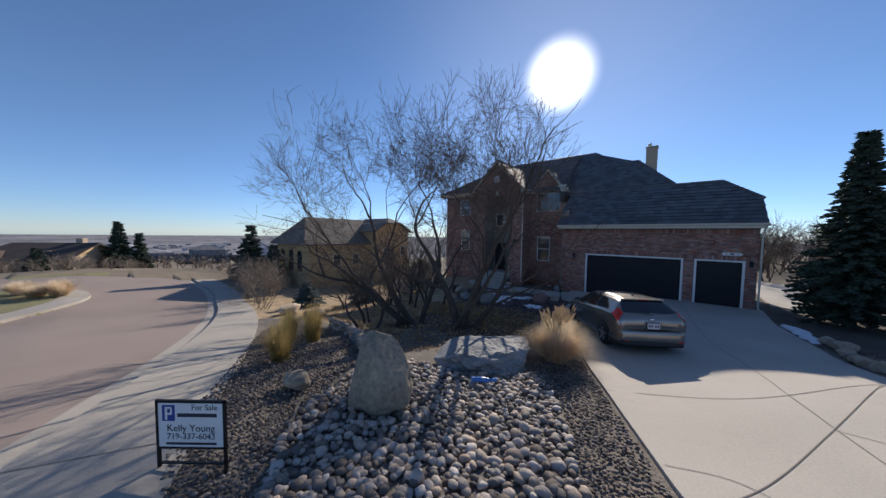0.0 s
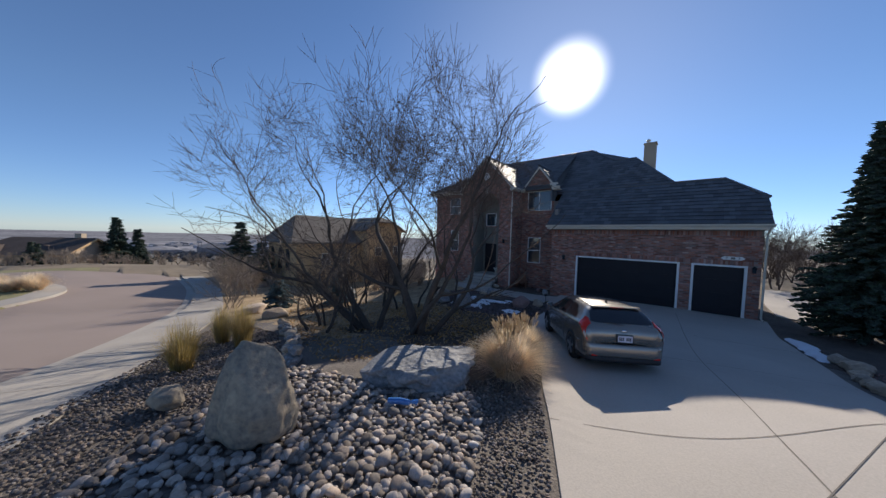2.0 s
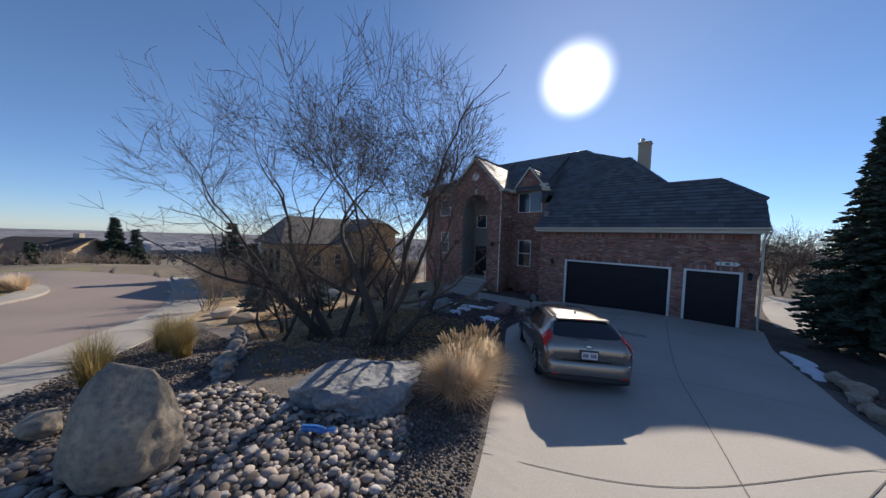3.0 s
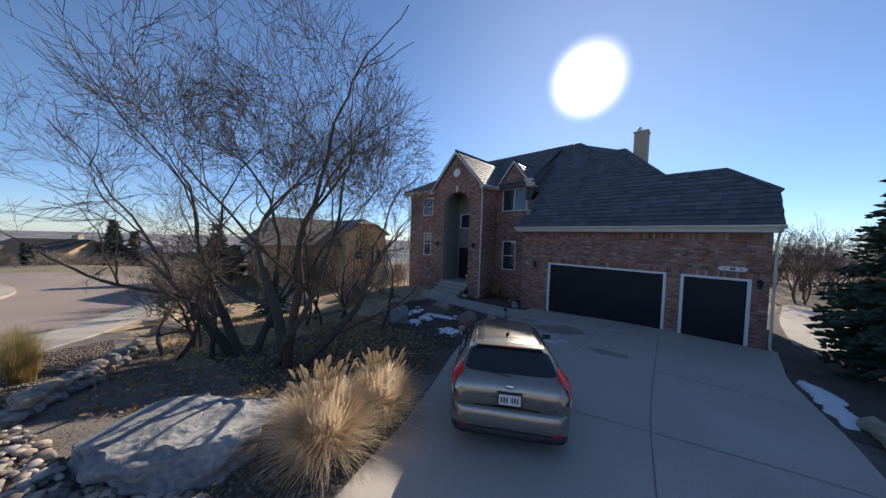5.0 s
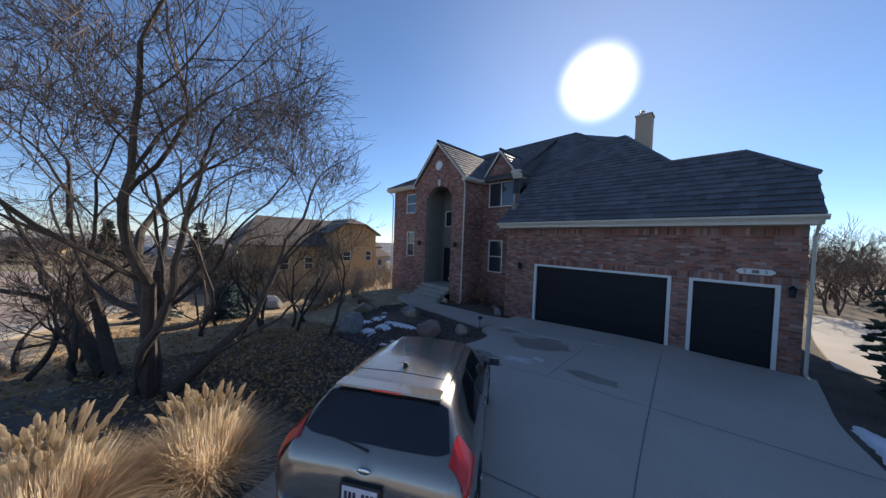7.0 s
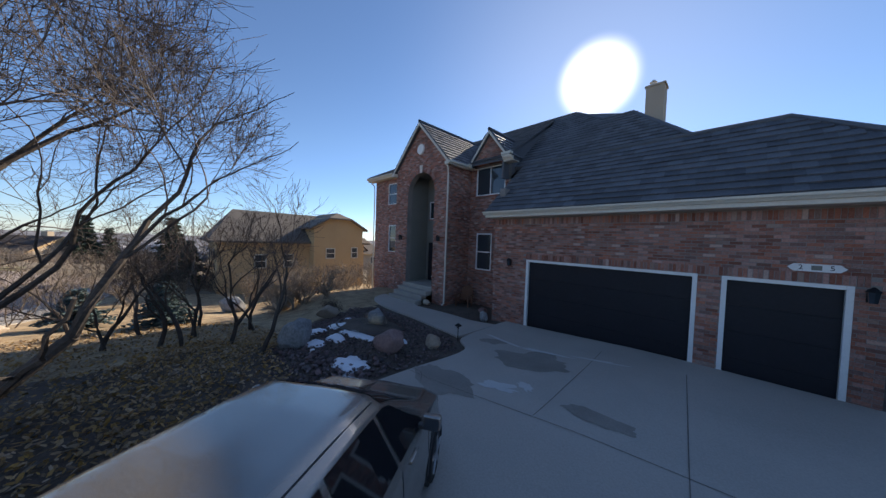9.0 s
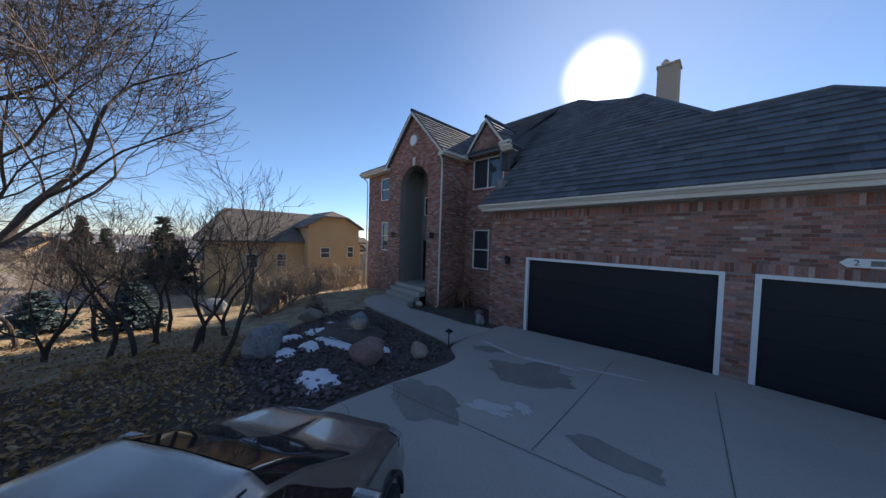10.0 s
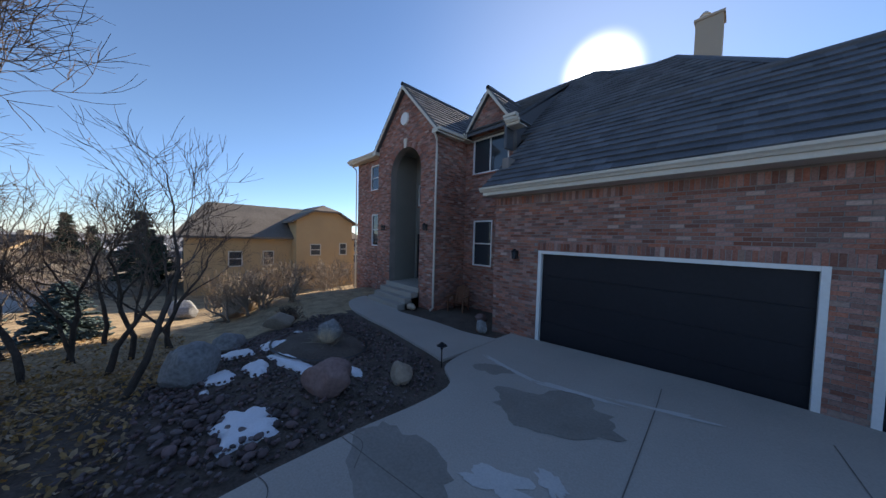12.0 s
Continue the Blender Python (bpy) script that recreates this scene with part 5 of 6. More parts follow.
# lean: unit vectors of the picture plane, seen from the street, are about (0.75, 0.66) to the right
bare_tree("yard_tree", -1.6, -11.65, [(-1.0, -0.35, -0.80, -0.60, 2.2, 0.13), (-0.85, -0.2, -0.30, -0.35, 2.4, 0.12), (-1.05, -0.25, -1.50, -1.15, 2.3, 0.10), (0.75, 0.35, -0.12, 0.0, 2.5, 0.14),
                                      (0.9, 0.4, 0.40, 0.30, 2.3, 0.12), (0.95, 0.5, 1.10, 0.85, 2.1, 0.10), (-0.7, 0.1, -0.15, 0.35, 2.3, 0.10), (0.6, 0.2, 0.7, 0.1, 2.2, 0.09)], 7, 17,
          "large bare multi-stemmed tree with fine twigs over the yard", wob=0.16, kids=(2, 3), lift=0.03, fine=0.0042, shrink=(0.66, 0.86), crown=((-0.5, -0.4, 4.0), (5.0, 4.6, 4.5)))
OAKS = [(-5.75, -10.4, 3.6), (-4.95, -9.35, 3.8), (-4.6, -8.9, 4.2), (-6.0, -8.65, 4.0), (-5.5, -7.7, 4.6), (-2.55, -7.5, 4.6), (-6.3, -7.1, 4.6), (-7.4, -9.8, 3.8), (-3.0, -13.0, 2.6), (-2.6, -12.4, 3.4), (-7.9, -8.4, 4.0),
        (-3.6, -13.2, 2.6), (-4.2, -12.6, 2.8), (-7.9, -11.3, 3.4), (-4.3, -7.9, 4.2)]
for k, (x, y, h) in enumerate(OAKS):
    r = random.Random(500 + k)
    bare_tree("scrub_oak", x, y, [(0, 0, r.uniform(-0.22, 0.22), r.uniform(-0.22, 0.22), h * 0.36, 0.058)] + ([(0.15, 0.1, r.uniform(-0.3, 0.3), r.uniform(-0.3, 0.3), h * 0.3, 0.042)] if k % 3 == 0 else []), 5, 600 + k,
              "bare crooked scrub oak among fallen leaves", wob=0.17, group="scrub oaks", lift=0.08, kids=(2, 3), shrink=(0.6, 0.82), fine=0.0045)
SHRUBS = [(-17.5, -1.0), (-17.8, 1.5), (-16.8, 3.6), (-18.3, -3.6), (-18.0, 5.5), (-15.0, 2.0), (-12.0, -0.6), (-14.6, -3.0), (-13.8, 0.4), (-15.5, -2.2), (-16.5, -5.5), (-16, -12.5), (-18.5, -10.8), (-19.5, -12.2), (-22, -10.5), (-25, -11.2), (-12.5, -13.4)]
for k, (x, y) in enumerate(SHRUBS):
    r = random.Random(700 + k)
    bare_tree("bare_shrub", x, y, [(r.uniform(-0.3, 0.3), r.uniform(-0.3, 0.3), r.uniform(-0.5, 0.5), r.uniform(-0.5, 0.5), r.uniform(0.8, 1.25), 0.026) for _ in range(6)], 4, 800 + k,
              "pale twiggy leafless shrub on the slope", wob=0.2, fine=0.007, lift=0.08, bark=TWIG_PALE, twig=TWIG_PALE, group="pale shrubs", category="shrub")


def tuft(verts, faces, p, d, L, w):
    a = d.orthogonal().normalized()
    b = d.cross(a)
    k = len(verts)
    m = p + d * L * 0.4
    verts += [p, m + a * w, m + b * w, m - a * w, m - b * w, p + d * L]
    for i in range(4):
        j = (i + 1) % 4
        faces.append((k, k + 1 + j, k + 1 + i))
        faces.append((k + 5, k + 1 + i, k + 1 + j))


def spruce(name, x, y, h, radius, seed, mat, label, step=0.13, dense=1.25, group="", skirt=0.3, fat=1.0):
    r = random.Random(seed)
    ob = thing(name, x, y, base_height(x, y) - 0.05, label, "tree", group)
    verts, faces = [], []
    tube(verts, faces, [Vector((0, 0, 0)), Vector((0, 0, h * 0.5)), Vector((0, 0, h))], [0.03 * h * 0.6, 0.012 * h, 0.01], 8)
    raw("trunk", verts, faces, BARK, ob)
    verts, faces, wv, wf = [], [], [], []
    z = skirt
    while z < h * 0.985:
        f = (z - skirt) / (h - skirt)
        R = radius * (1 - f) ** (1.05 if h > 3 else 0.85) * (0.75 + 0.25 * min(1, f * 8)) + 0.06
        n = max(4, int((5 + 7 * (1 - f)) * dense))
        for i in range(n):
            a = r.uniform(0, 6.283)
            L = R * r.uniform(0.72, 1.12)
            o = Vector((math.cos(a), math.sin(a), 0))
            s = Vector((-o.y, o.x, 0))
            tip = o * L + Vector((0, 0, z + L * r.uniform(-0.22, 0.12)))
            base = Vector((0, 0, z))
            tube(wv, wf, [base, (base + tip) / 2 + Vector((0, 0, 0.04 * L)), tip], [0.018, 0.012, 0.004], 3)
            m = max(3, int(L / 0.12))
            for j in range(m):
                t = (j + 0.6) / m
                p = base.lerp(tip, t) + Vector((0, 0, 0.06 * L * math.sin(3.14 * t)))
                for q in (-1, 1, 0):
                    d = (o * 0.75 + s * q * r.uniform(0.5, 1.0) + Vector((0, 0, r.uniform(-0.25, 0.35)))).normalized()
                    tuft(verts, faces, p, d, (0.16 + 0.17 * (1 - t)) * r.uniform(0.7, 1.2) * (0.7 + 0.05 * h) * fat, (0.04 + 0.003 * h) * fat)
        z += step * (0.75 + 0.5 * (1 - f))
    raw("limbs", wv, wf, BARK, ob)["kind"] = "stuff"
    raw("needles", verts, faces, mat, ob)["kind"] = "stuff"
    return ob


spruce("spruce", 9.8, -0.7, 7.3, 1.75, 1, NEEDLE, "tall dark green spruce with branches to the ground", step=0.12, dense=1.5, fat=0.95)
spruce("blue_spruce", -11.2, -11.6, 1.5, 0.95, 2, NEEDLE_BLUE, "low blue-green spruce shrub in the yard", step=0.1, skirt=0.1)
spruce("blue_spruce", -9.2, -9.3, 1.7, 1.0, 3, NEEDLE_BLUE, "blue-green young spruce beyond the oaks", step=0.12, skirt=0.1)
for k, (x, y, h, w) in enumerate(((-58.5, -18.1, 8.6, 2.4), (-59.0, -16.0, 7.2, 1.9), (-30.0, -9.2, 5.8, 2.1), (-57.0, -31.0, 4.0, 1.4), (-26.5, -8.2, 4.0, 1.4), (-53.0, -24.4, 3.4, 1.3))):
    spruce("pine", x, y, h, w, 20 + k, NEEDLE, "dark green pine standing beyond the street", step=0.28, dense=1.0, group="far pines", fat=1.9)
bm_bush = bare_tree("round_shrub", -6.4, -4.2, [(random.Random(q).uniform(-0.2, 0.2), random.Random(q + 50).uniform(-0.2, 0.2), random.Random(q + 9).uniform(-0.7, 0.7), random.Random(q + 5).uniform(-0.7, 0.7), 0.26, 0.012) for q in range(22)], 3, 71,
                    "dense dark leafless ball shrub by the path", wob=0.3, category="shrub")


def thicket(name, places, seed, label, h=(2.2, 4.2), mat=TWIG):
    r = random.Random(seed)
    thick = ([], [])
    for x, y in places:
        H = r.uniform(*h)
        z = base_height(x, y) - 0.1
        for _ in range(2):
            grow(thick, thick, Vector((x, y, z)), Vector((r.uniform(-0.2, 0.2), r.uniform(-0.2, 0.2), 1)).normalized(), H * 0.38, 0.05, 4 if mat == TWIG else 3, r, wob=0.2, fine=0.009)
    tagged(raw(name, *thick, mat), label, "thicket", kind="stuff")


r = random.Random(77)
thicket("bare_woods", [(r.uniform(8.5, 32), r.uniform(13, 32)) for _ in range(130)], 78, "bare brown oak woods behind the house", (3.5, 5.8))
thicket("roadside_brush", [(r.uniform(-52, -43), r.uniform(-40, -2)) for _ in range(90)] + [(r.uniform(-43, -34), r.uniform(-11, -1)) for _ in range(40)] + [(r.uniform(-33, -22), r.uniform(-9, 2)) for _ in range(45)], 79, "bare grey-brown brush beyond the street", (0.6, 2.2), TWIG_PALE)
thicket("far_brush", [(r.uniform(-57, -50), r.uniform(-34, -15)) for _ in range(45)], 80, "bare shrubs round the far house", (1.6, 3.2), TWIG_PALE)

thicket("bare_shrubs", [(r.uniform(-11.5, -8.6), r.uniform(-5.6, -1.8)) for _ in range(16)], 81, "pale leafless shrubs in front of the tan house", (1.3, 2.3), TWIG_PALE)


# ---- neighbouring houses ----
def hip_roof(bm, x0, x1, y0, y1, z, zr, inset, along="y", t=0.15):
    if along == "y":
        xc = (x0 + x1) / 2
        a, b = (xc, y0 + inset, zr), (xc, y1 - inset, zr)
        polys = [((x1, y0, z), (x1, y1, z), b, a), ((x0, y1, z), (x0, y0, z), a, b), ((x0, y0, z), (x1, y0, z), a), ((x1, y1, z), (x0, y1, z), b)]
    else:
        yc = (y0 + y1) / 2
        a, b = (x0 + inset, yc, zr), (x1 - inset, yc, zr)
        polys = [((x0, y0, z), (x1, y0, z), b, a), ((x1, y1, z), (x0, y1, z), a, b), ((x1, y0, z), (x1, y1, z), b), ((x0, y1, z), (x0, y0, z), a)]
    for p in polys:
        solid(bm, p, (0, 0, -t))
    return bm


def side_window(parent, x, y0, y1, z0, z1):
    """Window in a wall that faces +x."""
    bm = bmesh.new()
    f = 0.08
    for a, b, c, d in ((y0, y1, z0, z0 + f), (y0, y1, z1 - f, z1), (y0, y0 + f, z0, z1), (y1 - f, y1, z0, z1), (y0, y1, (z0 + z1) / 2 - 0.03, (z0 + z1) / 2 + 0.03)):
        box(bm, x - 0.02, x + 0.05, a, b, c, d)
    w = part("window", bm, CREAM, parent)
    part("pane", boxed(x - 0.01, x + 0.02, y0 + f, y1 - f, z0 + f, z1 - f), GLASS, w)


nb = thing("neighbour_house", -22.4, -0.9, -1.05, "tan stucco house with weathered brown clipped-gable roof", "house")
inv = Matrix.Translation((21, 0, 1.6))
bm = bmesh.new()
box(bm, -28.2, -20.6, -5.8, 6.5, -3.0, 1.55)
bm.transform(inv)
part("wall", bm, STUCCO_TAN, nb)
bm = hip_roof(bmesh.new(), -28.8, -20.1, -6.4, 7.0, 1.6, 4.35, 2.0)
bm.transform(inv)
part("roof", bm, ROOF_BROWN, nb)
bm = bmesh.new()
solid(bm, [(-19.4, 0.95, -3.0), (-19.4, 5.7, -3.0), (-19.4, 5.7, 3.1), (-19.4, 4.3, 4.0), (-19.4, 2.3, 4.0), (-19.4, 0.95, 3.1)], (-5.0, 0, 0))
bm.transform(inv)
part("wing_wall", bm, STUCCO_TAN, nb)
bm = bmesh.new()
for s in (-1, 1):
    solid(bm, [(-19.0, 3.3 + s * 2.8, 2.95), (-19.0, 3.3 + s * 1.1, 3.95), (-20.0, 3.3, 4.5), (-25.0, 3.3, 4.5), (-25.0, 3.3 + s * 2.8, 2.95)], (0, 0, -0.14))
solid(bm, [(-19.0, 2.2, 3.95), (-19.0, 4.4, 3.95), (-20.0, 3.3, 4.5)], (0, 0, -0.14))
bm.transform(inv)
part("wing_roof", bm, ROOF_BROWN, nb)
holder = new("openings")
holder.parent = nb
holder.matrix_basis = inv
for args in ((-19.4, 2.0, 2.9, 0.1, 1.1), (-19.4, 4.5, 5.2, 0.1, 1.2), (-19.4, 4.7, 5.4, -1.9, -1.2), (-20.6, -3.4, -2.5, -0.7, 0.5), (-20.6, -1.2, -0.4, -0.7, 0.5)):
    side_window(holder, *args)
for ob in list(holder.children):
    ob.parent = nb
    ob.matrix_basis = inv
bpy.data.objects.remove(holder)
for x in (-26.8, -24.6, -22.6):
    bm = bmesh.new()
    pts = [(x - 0.5, -5.85, -1.2)] + [(x - 0.5 * math.cos(math.pi * i / 10), -5.85, 0.4 + 0.5 * math.sin(math.pi * i / 10)) for i in range(11)] + [(x + 0.5, -5.85, -1.2)]
    solid(bm, pts, (0, 0.04, 0))
    bm.transform(inv)
    part("arched_window", bm, GLASS, nb)


def far_house(x, y, w, d, h, hr, turn, label, wall, group="", rise=0.0):
    """Long house: hipped at one end, gabled at the other, two dormers, eaves and fascia."""
    ob = thing("far_house", x, y, base_height(x, y) - 0.3 + rise, label, "house", group, turn=turn)
    bm = boxed(-w / 2, w / 2, -d / 2, d / 2, -3.0, h)
    solid(bm, [(-w / 2, d / 2, h), (w / 2, d / 2, h), (0, d / 2, h + hr - 0.1)], (0, -0.3, 0))
    part("wall", bm, wall, ob)
    e = 0.5
    X, Y, c = w / 2 + e, d / 2 + e, 2.0
    bm = bmesh.new()
    for poly in ([(X, -Y, h), (X, Y, h), (0, Y, h + hr), (0, -Y + c, h + hr)], [(-X, Y, h), (-X, -Y, h), (0, -Y + c, h + hr), (0, Y, h + hr)], [(-X, -Y, h), (X, -Y, h), (0, -Y + c, h + hr)]):
        solid(bm, poly, (0, 0, -0.16))
    part("roof", bm, ROOF_DARK, ob)
    bm = bmesh.new()
    for k in (-1, 1):
        solid(bm, [(k * X, Y + 0.01, h - 0.3), (k * X, Y + 0.01, h - 0.02), (0, Y + 0.01, h + hr - 0.02), (0, Y + 0.01, h + hr - 0.3)], (0, 0.06, 0))
    box(bm, X, X + 0.08, -Y, Y, h - 0.28, h - 0.02)
    part("fascia", bm, STUCCO_TAN, ob)
    for yy in (-d * 0.24, d * 0.2):
        q, top = 1.0, h + hr * 0.5
        bm = bmesh.new()
        solid(bm, [(w / 2 - 0.5, yy - q, h - 0.1), (w / 2 - 0.5, yy + q, h - 0.1), (w / 2 - 0.5, yy + q, top - 0.75), (w / 2 - 0.5, yy, top), (w / 2 - 0.5, yy - q, top - 0.75)], (-2.6, 0, 0))
        dormer = part("dormer", bm, wall, ob)
        bm = bmesh.new()
        for k in (-1, 1):
            solid(bm, [(w / 2 - 0.2, yy + k * (q + 0.25), top - 0.82), (w / 2 - 0.2, yy, top + 0.12), (w / 2 - 3.0, yy, top + 0.12), (w / 2 - 3.0, yy + k * (q + 0.25), top - 0.82)], (0, 0, -0.1))
        part("dormer_roof", bm, ROOF_DARK, dormer)
        part("pane", boxed(w / 2 - 0.5, w / 2 - 0.46, yy - 0.4, yy + 0.4, h + 0.05, top - 0.8), GLASS, dormer)
    for yy in (-d * 0.38, -d * 0.15, d * 0.12, d * 0.36):
        bm = boxed(w / 2, w / 2 + 0.05, yy - 0.6, yy + 0.6, 0.8, 2.2)
        win = part("window", bm, CREAM, ob)
        part("pane", boxed(w / 2 + 0.05, w / 2 + 0.07, yy - 0.5, yy + 0.5, 0.9, 2.1), GLASS, win)
    part("chimney", boxed(-0.8, 0.0, d * 0.3, d * 0.3 + 0.7, h, h + hr + 0.6), wall, ob)
    return ob


far_house(-60.5, -24.4, 8, 9.6, 2.7, 2.1, -32, "beige house with dark brown gabled roof and two dormers", STUCCO_BEIGE, rise=1.3)
far_house(-64, -44, 10, 13, 3.2, 2.6, 5, "beige house with brown roof across the street", STUCCO_BEIGE)
far_house(-46, 12, 11, 14, 2.8, 2.8, 12, "low beige house downhill among brush", STUCCO_BEIGE)

# town on the plain
r = random.Random(91)
verts, faces = [], []
for _ in range(420):
    a, d = radians(r.uniform(60, 155)), r.uniform(190, 1500)
    x, y = -math.sin(a) * d, math.cos(a) * d
    s, h = r.uniform(5, 14), r.uniform(3, 7)
    z = base_height(x, y)
    k = len(verts)
    for zz in (z - 1, z + h):
        for u, v in ((-s, -s), (s, -s), (s, s), (-s, s)):
            verts.append((x + u, y + v * 0.7, zz))
    verts += [(x - s * 0.6, y, z + h * 1.5), (x + s * 0.6, y, z + h * 1.5)]
    faces += [(k, k + 1, k + 5, k + 4), (k + 1, k + 2, k + 6, k + 5), (k + 2, k + 3, k + 7, k + 6), (k + 3, k, k + 4, k + 7), (k + 4, k + 5, k + 9, k + 8), (k + 6, k + 7, k + 8, k + 9), (k + 5, k + 6, k + 9), (k + 7, k + 4, k + 8)]
TOWN = material("far_town_walls", (0.30, 0.29, 0.30), 0.95, island=0.5, grain=0.5, bump=0)
tagged(raw("far_town", verts, faces, TOWN), "pale roofs of a town spread over the plain", "town", kind="stuff")
verts, faces = [], []
for _ in range(2600):
    a, d = radians(r.uniform(60, 160)), 110 * math.exp(r.uniform(0, 2.2))
    x, y = -math.sin(a) * d, math.cos(a) * d
    s = r.uniform(0.6, 1.7) * (1 + d / 500)
    for _ in range(3):
        p = Vector((x + r.uniform(-s, s), y + r.uniform(-s, s), base_height(x, y) - 0.2 * s))
        tuft(verts, faces, p, Vector((r.uniform(-0.6, 0.6), r.uniform(-0.6, 0.6), 1)).normalized(), s * r.uniform(0.9, 1.5), s * 0.6)
# flat grey base colour carries the haze over these distant trees
FAR_BRUSH = material("far_brush_painted_haze", (0.10, 0.10, 0.10), 1.0, island=0.4, grain=0.5, bump=0, spec=0.0)
tagged(raw("far_trees", verts, faces, FAR_BRUSH), "hazy dark trees scattered over the plain", "trees", kind="stuff")

# ---- sale sign ----
SIGN_WHITE = material("sign_board_white", (0.78, 0.78, 0.77), 0.45, spread=0.05, grain=20, bump=0)
board = thing("yard_sign", 0.72, -18.10, base_height(0.72, -18.10) - 0.10, "white For Sale board in a black metal frame", "sign", turn=40)
W2, Z0, Z1 = 0.37, 0.36, 0.84
part("panel", boxed(-W2 + 0.02, W2 - 0.02, -0.008, 0.008, Z0, Z1, 0.002), SIGN_WHITE, board)
bm = bmesh.new()
for a, b, c, d in ((-W2, -W2 + 0.025, -0.15, Z1 + 0.03), (W2 - 0.025, W2, -0.15, Z1 + 0.03), (-W2, W2, Z1 + 0.005, Z1 + 0.03), (-W2, W2, Z0 - 0.02, Z0), (-W2, W2, 0.17, 0.185)):
    box(bm, a, b, -0.013, 0.013, c, d)
part("frame", bm, IRON, board, "black metal angle frame")
text_mesh("lettering", "For Sale", 0.085, INK, board, pose(0.15, -0.010, 0.795, 90, 0, 0), 0.001)
text_mesh("lettering", "Kelly Young", 0.105, INK, board, pose(0.0, -0.010, 0.565, 90, 0, 0), 0.001)
text_mesh("lettering", "719-337-6043", 0.092, INK, board, pose(0.0, -0.010, 0.475, 90, 0, 0), 0.001)
part("logo_block", boxed(-0.30, -0.165, -0.0105, -0.0085, 0.645, 0.82), BLUE_INK, board, "blue square emblem")
bm = boxed(-0.268, -0.243, -0.012, -0.0108, 0.66, 0.80)
for a, b, c, d in ((-0.243, -0.195, 0.78, 0.80), (-0.243, -0.195, 0.715, 0.735), (-0.212, -0.192, 0.735, 0.78)):
    box(bm, a, b, -0.012, -0.0108, c, d)
part("logo_stroke", bm, SIGN_WHITE, board)
part("name_bar", boxed(-0.14, 0.28, -0.0095, -0.0085, 0.69, 0.73), INK, board)
part("web_bar", boxed(-0.27, 0.27, -0.0095, -0.0085, 0.385, 0.41), INK, board)

# newspaper in a blue bag
BAG = material("blue_plastic_bag", (0.06, 0.22, 0.55), 0.3, spread=0.25, grain=30, bump=0.4)
paper = thing("newspaper", 1.86, -14.13, base_height(1.86, -14.13) + 0.11, "rolled newspaper in a blue plastic bag on cobbles", "newspaper", turn=35)
part("roll", tubed([(-0.2, 0, 0), (-0.19, 0, 0), (0.0, 0.005, 0.01), (0.14, 0, 0), (0.17, 0, 0)], [0.02, 0.045, 0.05, 0.045, 0.02], 10), BAG, paper)
part("bag_end", tubed([(0.16, 0, 0), (0.22, 0.02, 0.01), (0.28, 0.03, 0.0)], [0.02, 0.035, 0.05], 7), BAG, paper)


# ---- parked hatchback ----
CAR_PAINT = material("bronze_grey_car_paint", (0.30, 0.275, 0.245), 0.26, metal=0.7, spread=0.06, grain=400, bump=0.0, coat=0.6)
TYRE = material("tyre_rubber", (0.02, 0.02, 0.02), 0.9, grain=60)
RIM = material("alloy_rim", (0.45, 0.45, 0.46), 0.3, metal=0.9, spread=0.05, bump=0)
BLACK_TRIM = material("black_plastic_trim", (0.02, 0.02, 0.022), 0.5, spread=0.1, bump=0.05)
RED_LENS = material("red_tail_lens", (0.62, 0.02, 0.012), 0.15, spread=0.15, grain=60, bump=0.1, coat=0.8)
CLEAR_LENS = material("clear_lens", (0.45, 0.42, 0.40), 0.15, spread=0.1, bump=0, coat=0.8)
CHROME = material("chrome", (0.7, 0.7, 0.72), 0.12, metal=1.0, spread=0.02, bump=0)
CAR_GLASS = glass_material("tinted_car_glass", (0.012, 0.013, 0.016), 0.04)
PLATE = material("pale_number_plate", (0.62, 0.60, 0.66), 0.5, spread=0.06, bump=0)

# stations from tail to nose: y, bottom, belt, top, half widths at sill, belt and roof
STATIONS = np.array([
    (-2.18, 0.42, 0.62, 0.68, 0.60, 0.64, 0.52), (-2.165, 0.34, 0.72, 0.80, 0.72, 0.75, 0.64), (-2.13, 0.29, 0.82, 0.93, 0.80, 0.82, 0.71), (-2.08, 0.26, 0.92, 1.02, 0.845, 0.855, 0.73),
    (-1.95, 0.23, 1.00, 1.15, 0.875, 0.875, 0.70), (-1.80, 0.22, 1.02, 1.285, 0.89, 0.885, 0.655), (-1.66, 0.21, 1.02, 1.40, 0.90, 0.89, 0.61), (-1.50, 0.21, 1.02, 1.435, 0.90, 0.895, 0.60), (-1.20, 0.20, 1.01, 1.455, 0.905, 0.90, 0.60),
    (-0.80, 0.20, 0.99, 1.47, 0.91, 0.905, 0.605), (-0.20, 0.20, 0.97, 1.47, 0.91, 0.91, 0.60), (0.25, 0.20, 0.96, 1.44, 0.91, 0.91, 0.59), (0.60, 0.20, 0.95, 1.30, 0.91, 0.905, 0.60), (1.10, 0.20, 0.94, 1.04, 0.905, 0.89, 0.68),
    (1.25, 0.20, 0.92, 0.99, 0.90, 0.88, 0.69), (1.65, 0.22, 0.84, 0.92, 0.88, 0.85, 0.64), (1.98, 0.26, 0.70, 0.79, 0.82, 0.78, 0.56), (2.13, 0.32, 0.58, 0.66, 0.72, 0.68, 0.48), (2.18, 0.40, 0.50, 0.56, 0.62, 0.58, 0.42)])


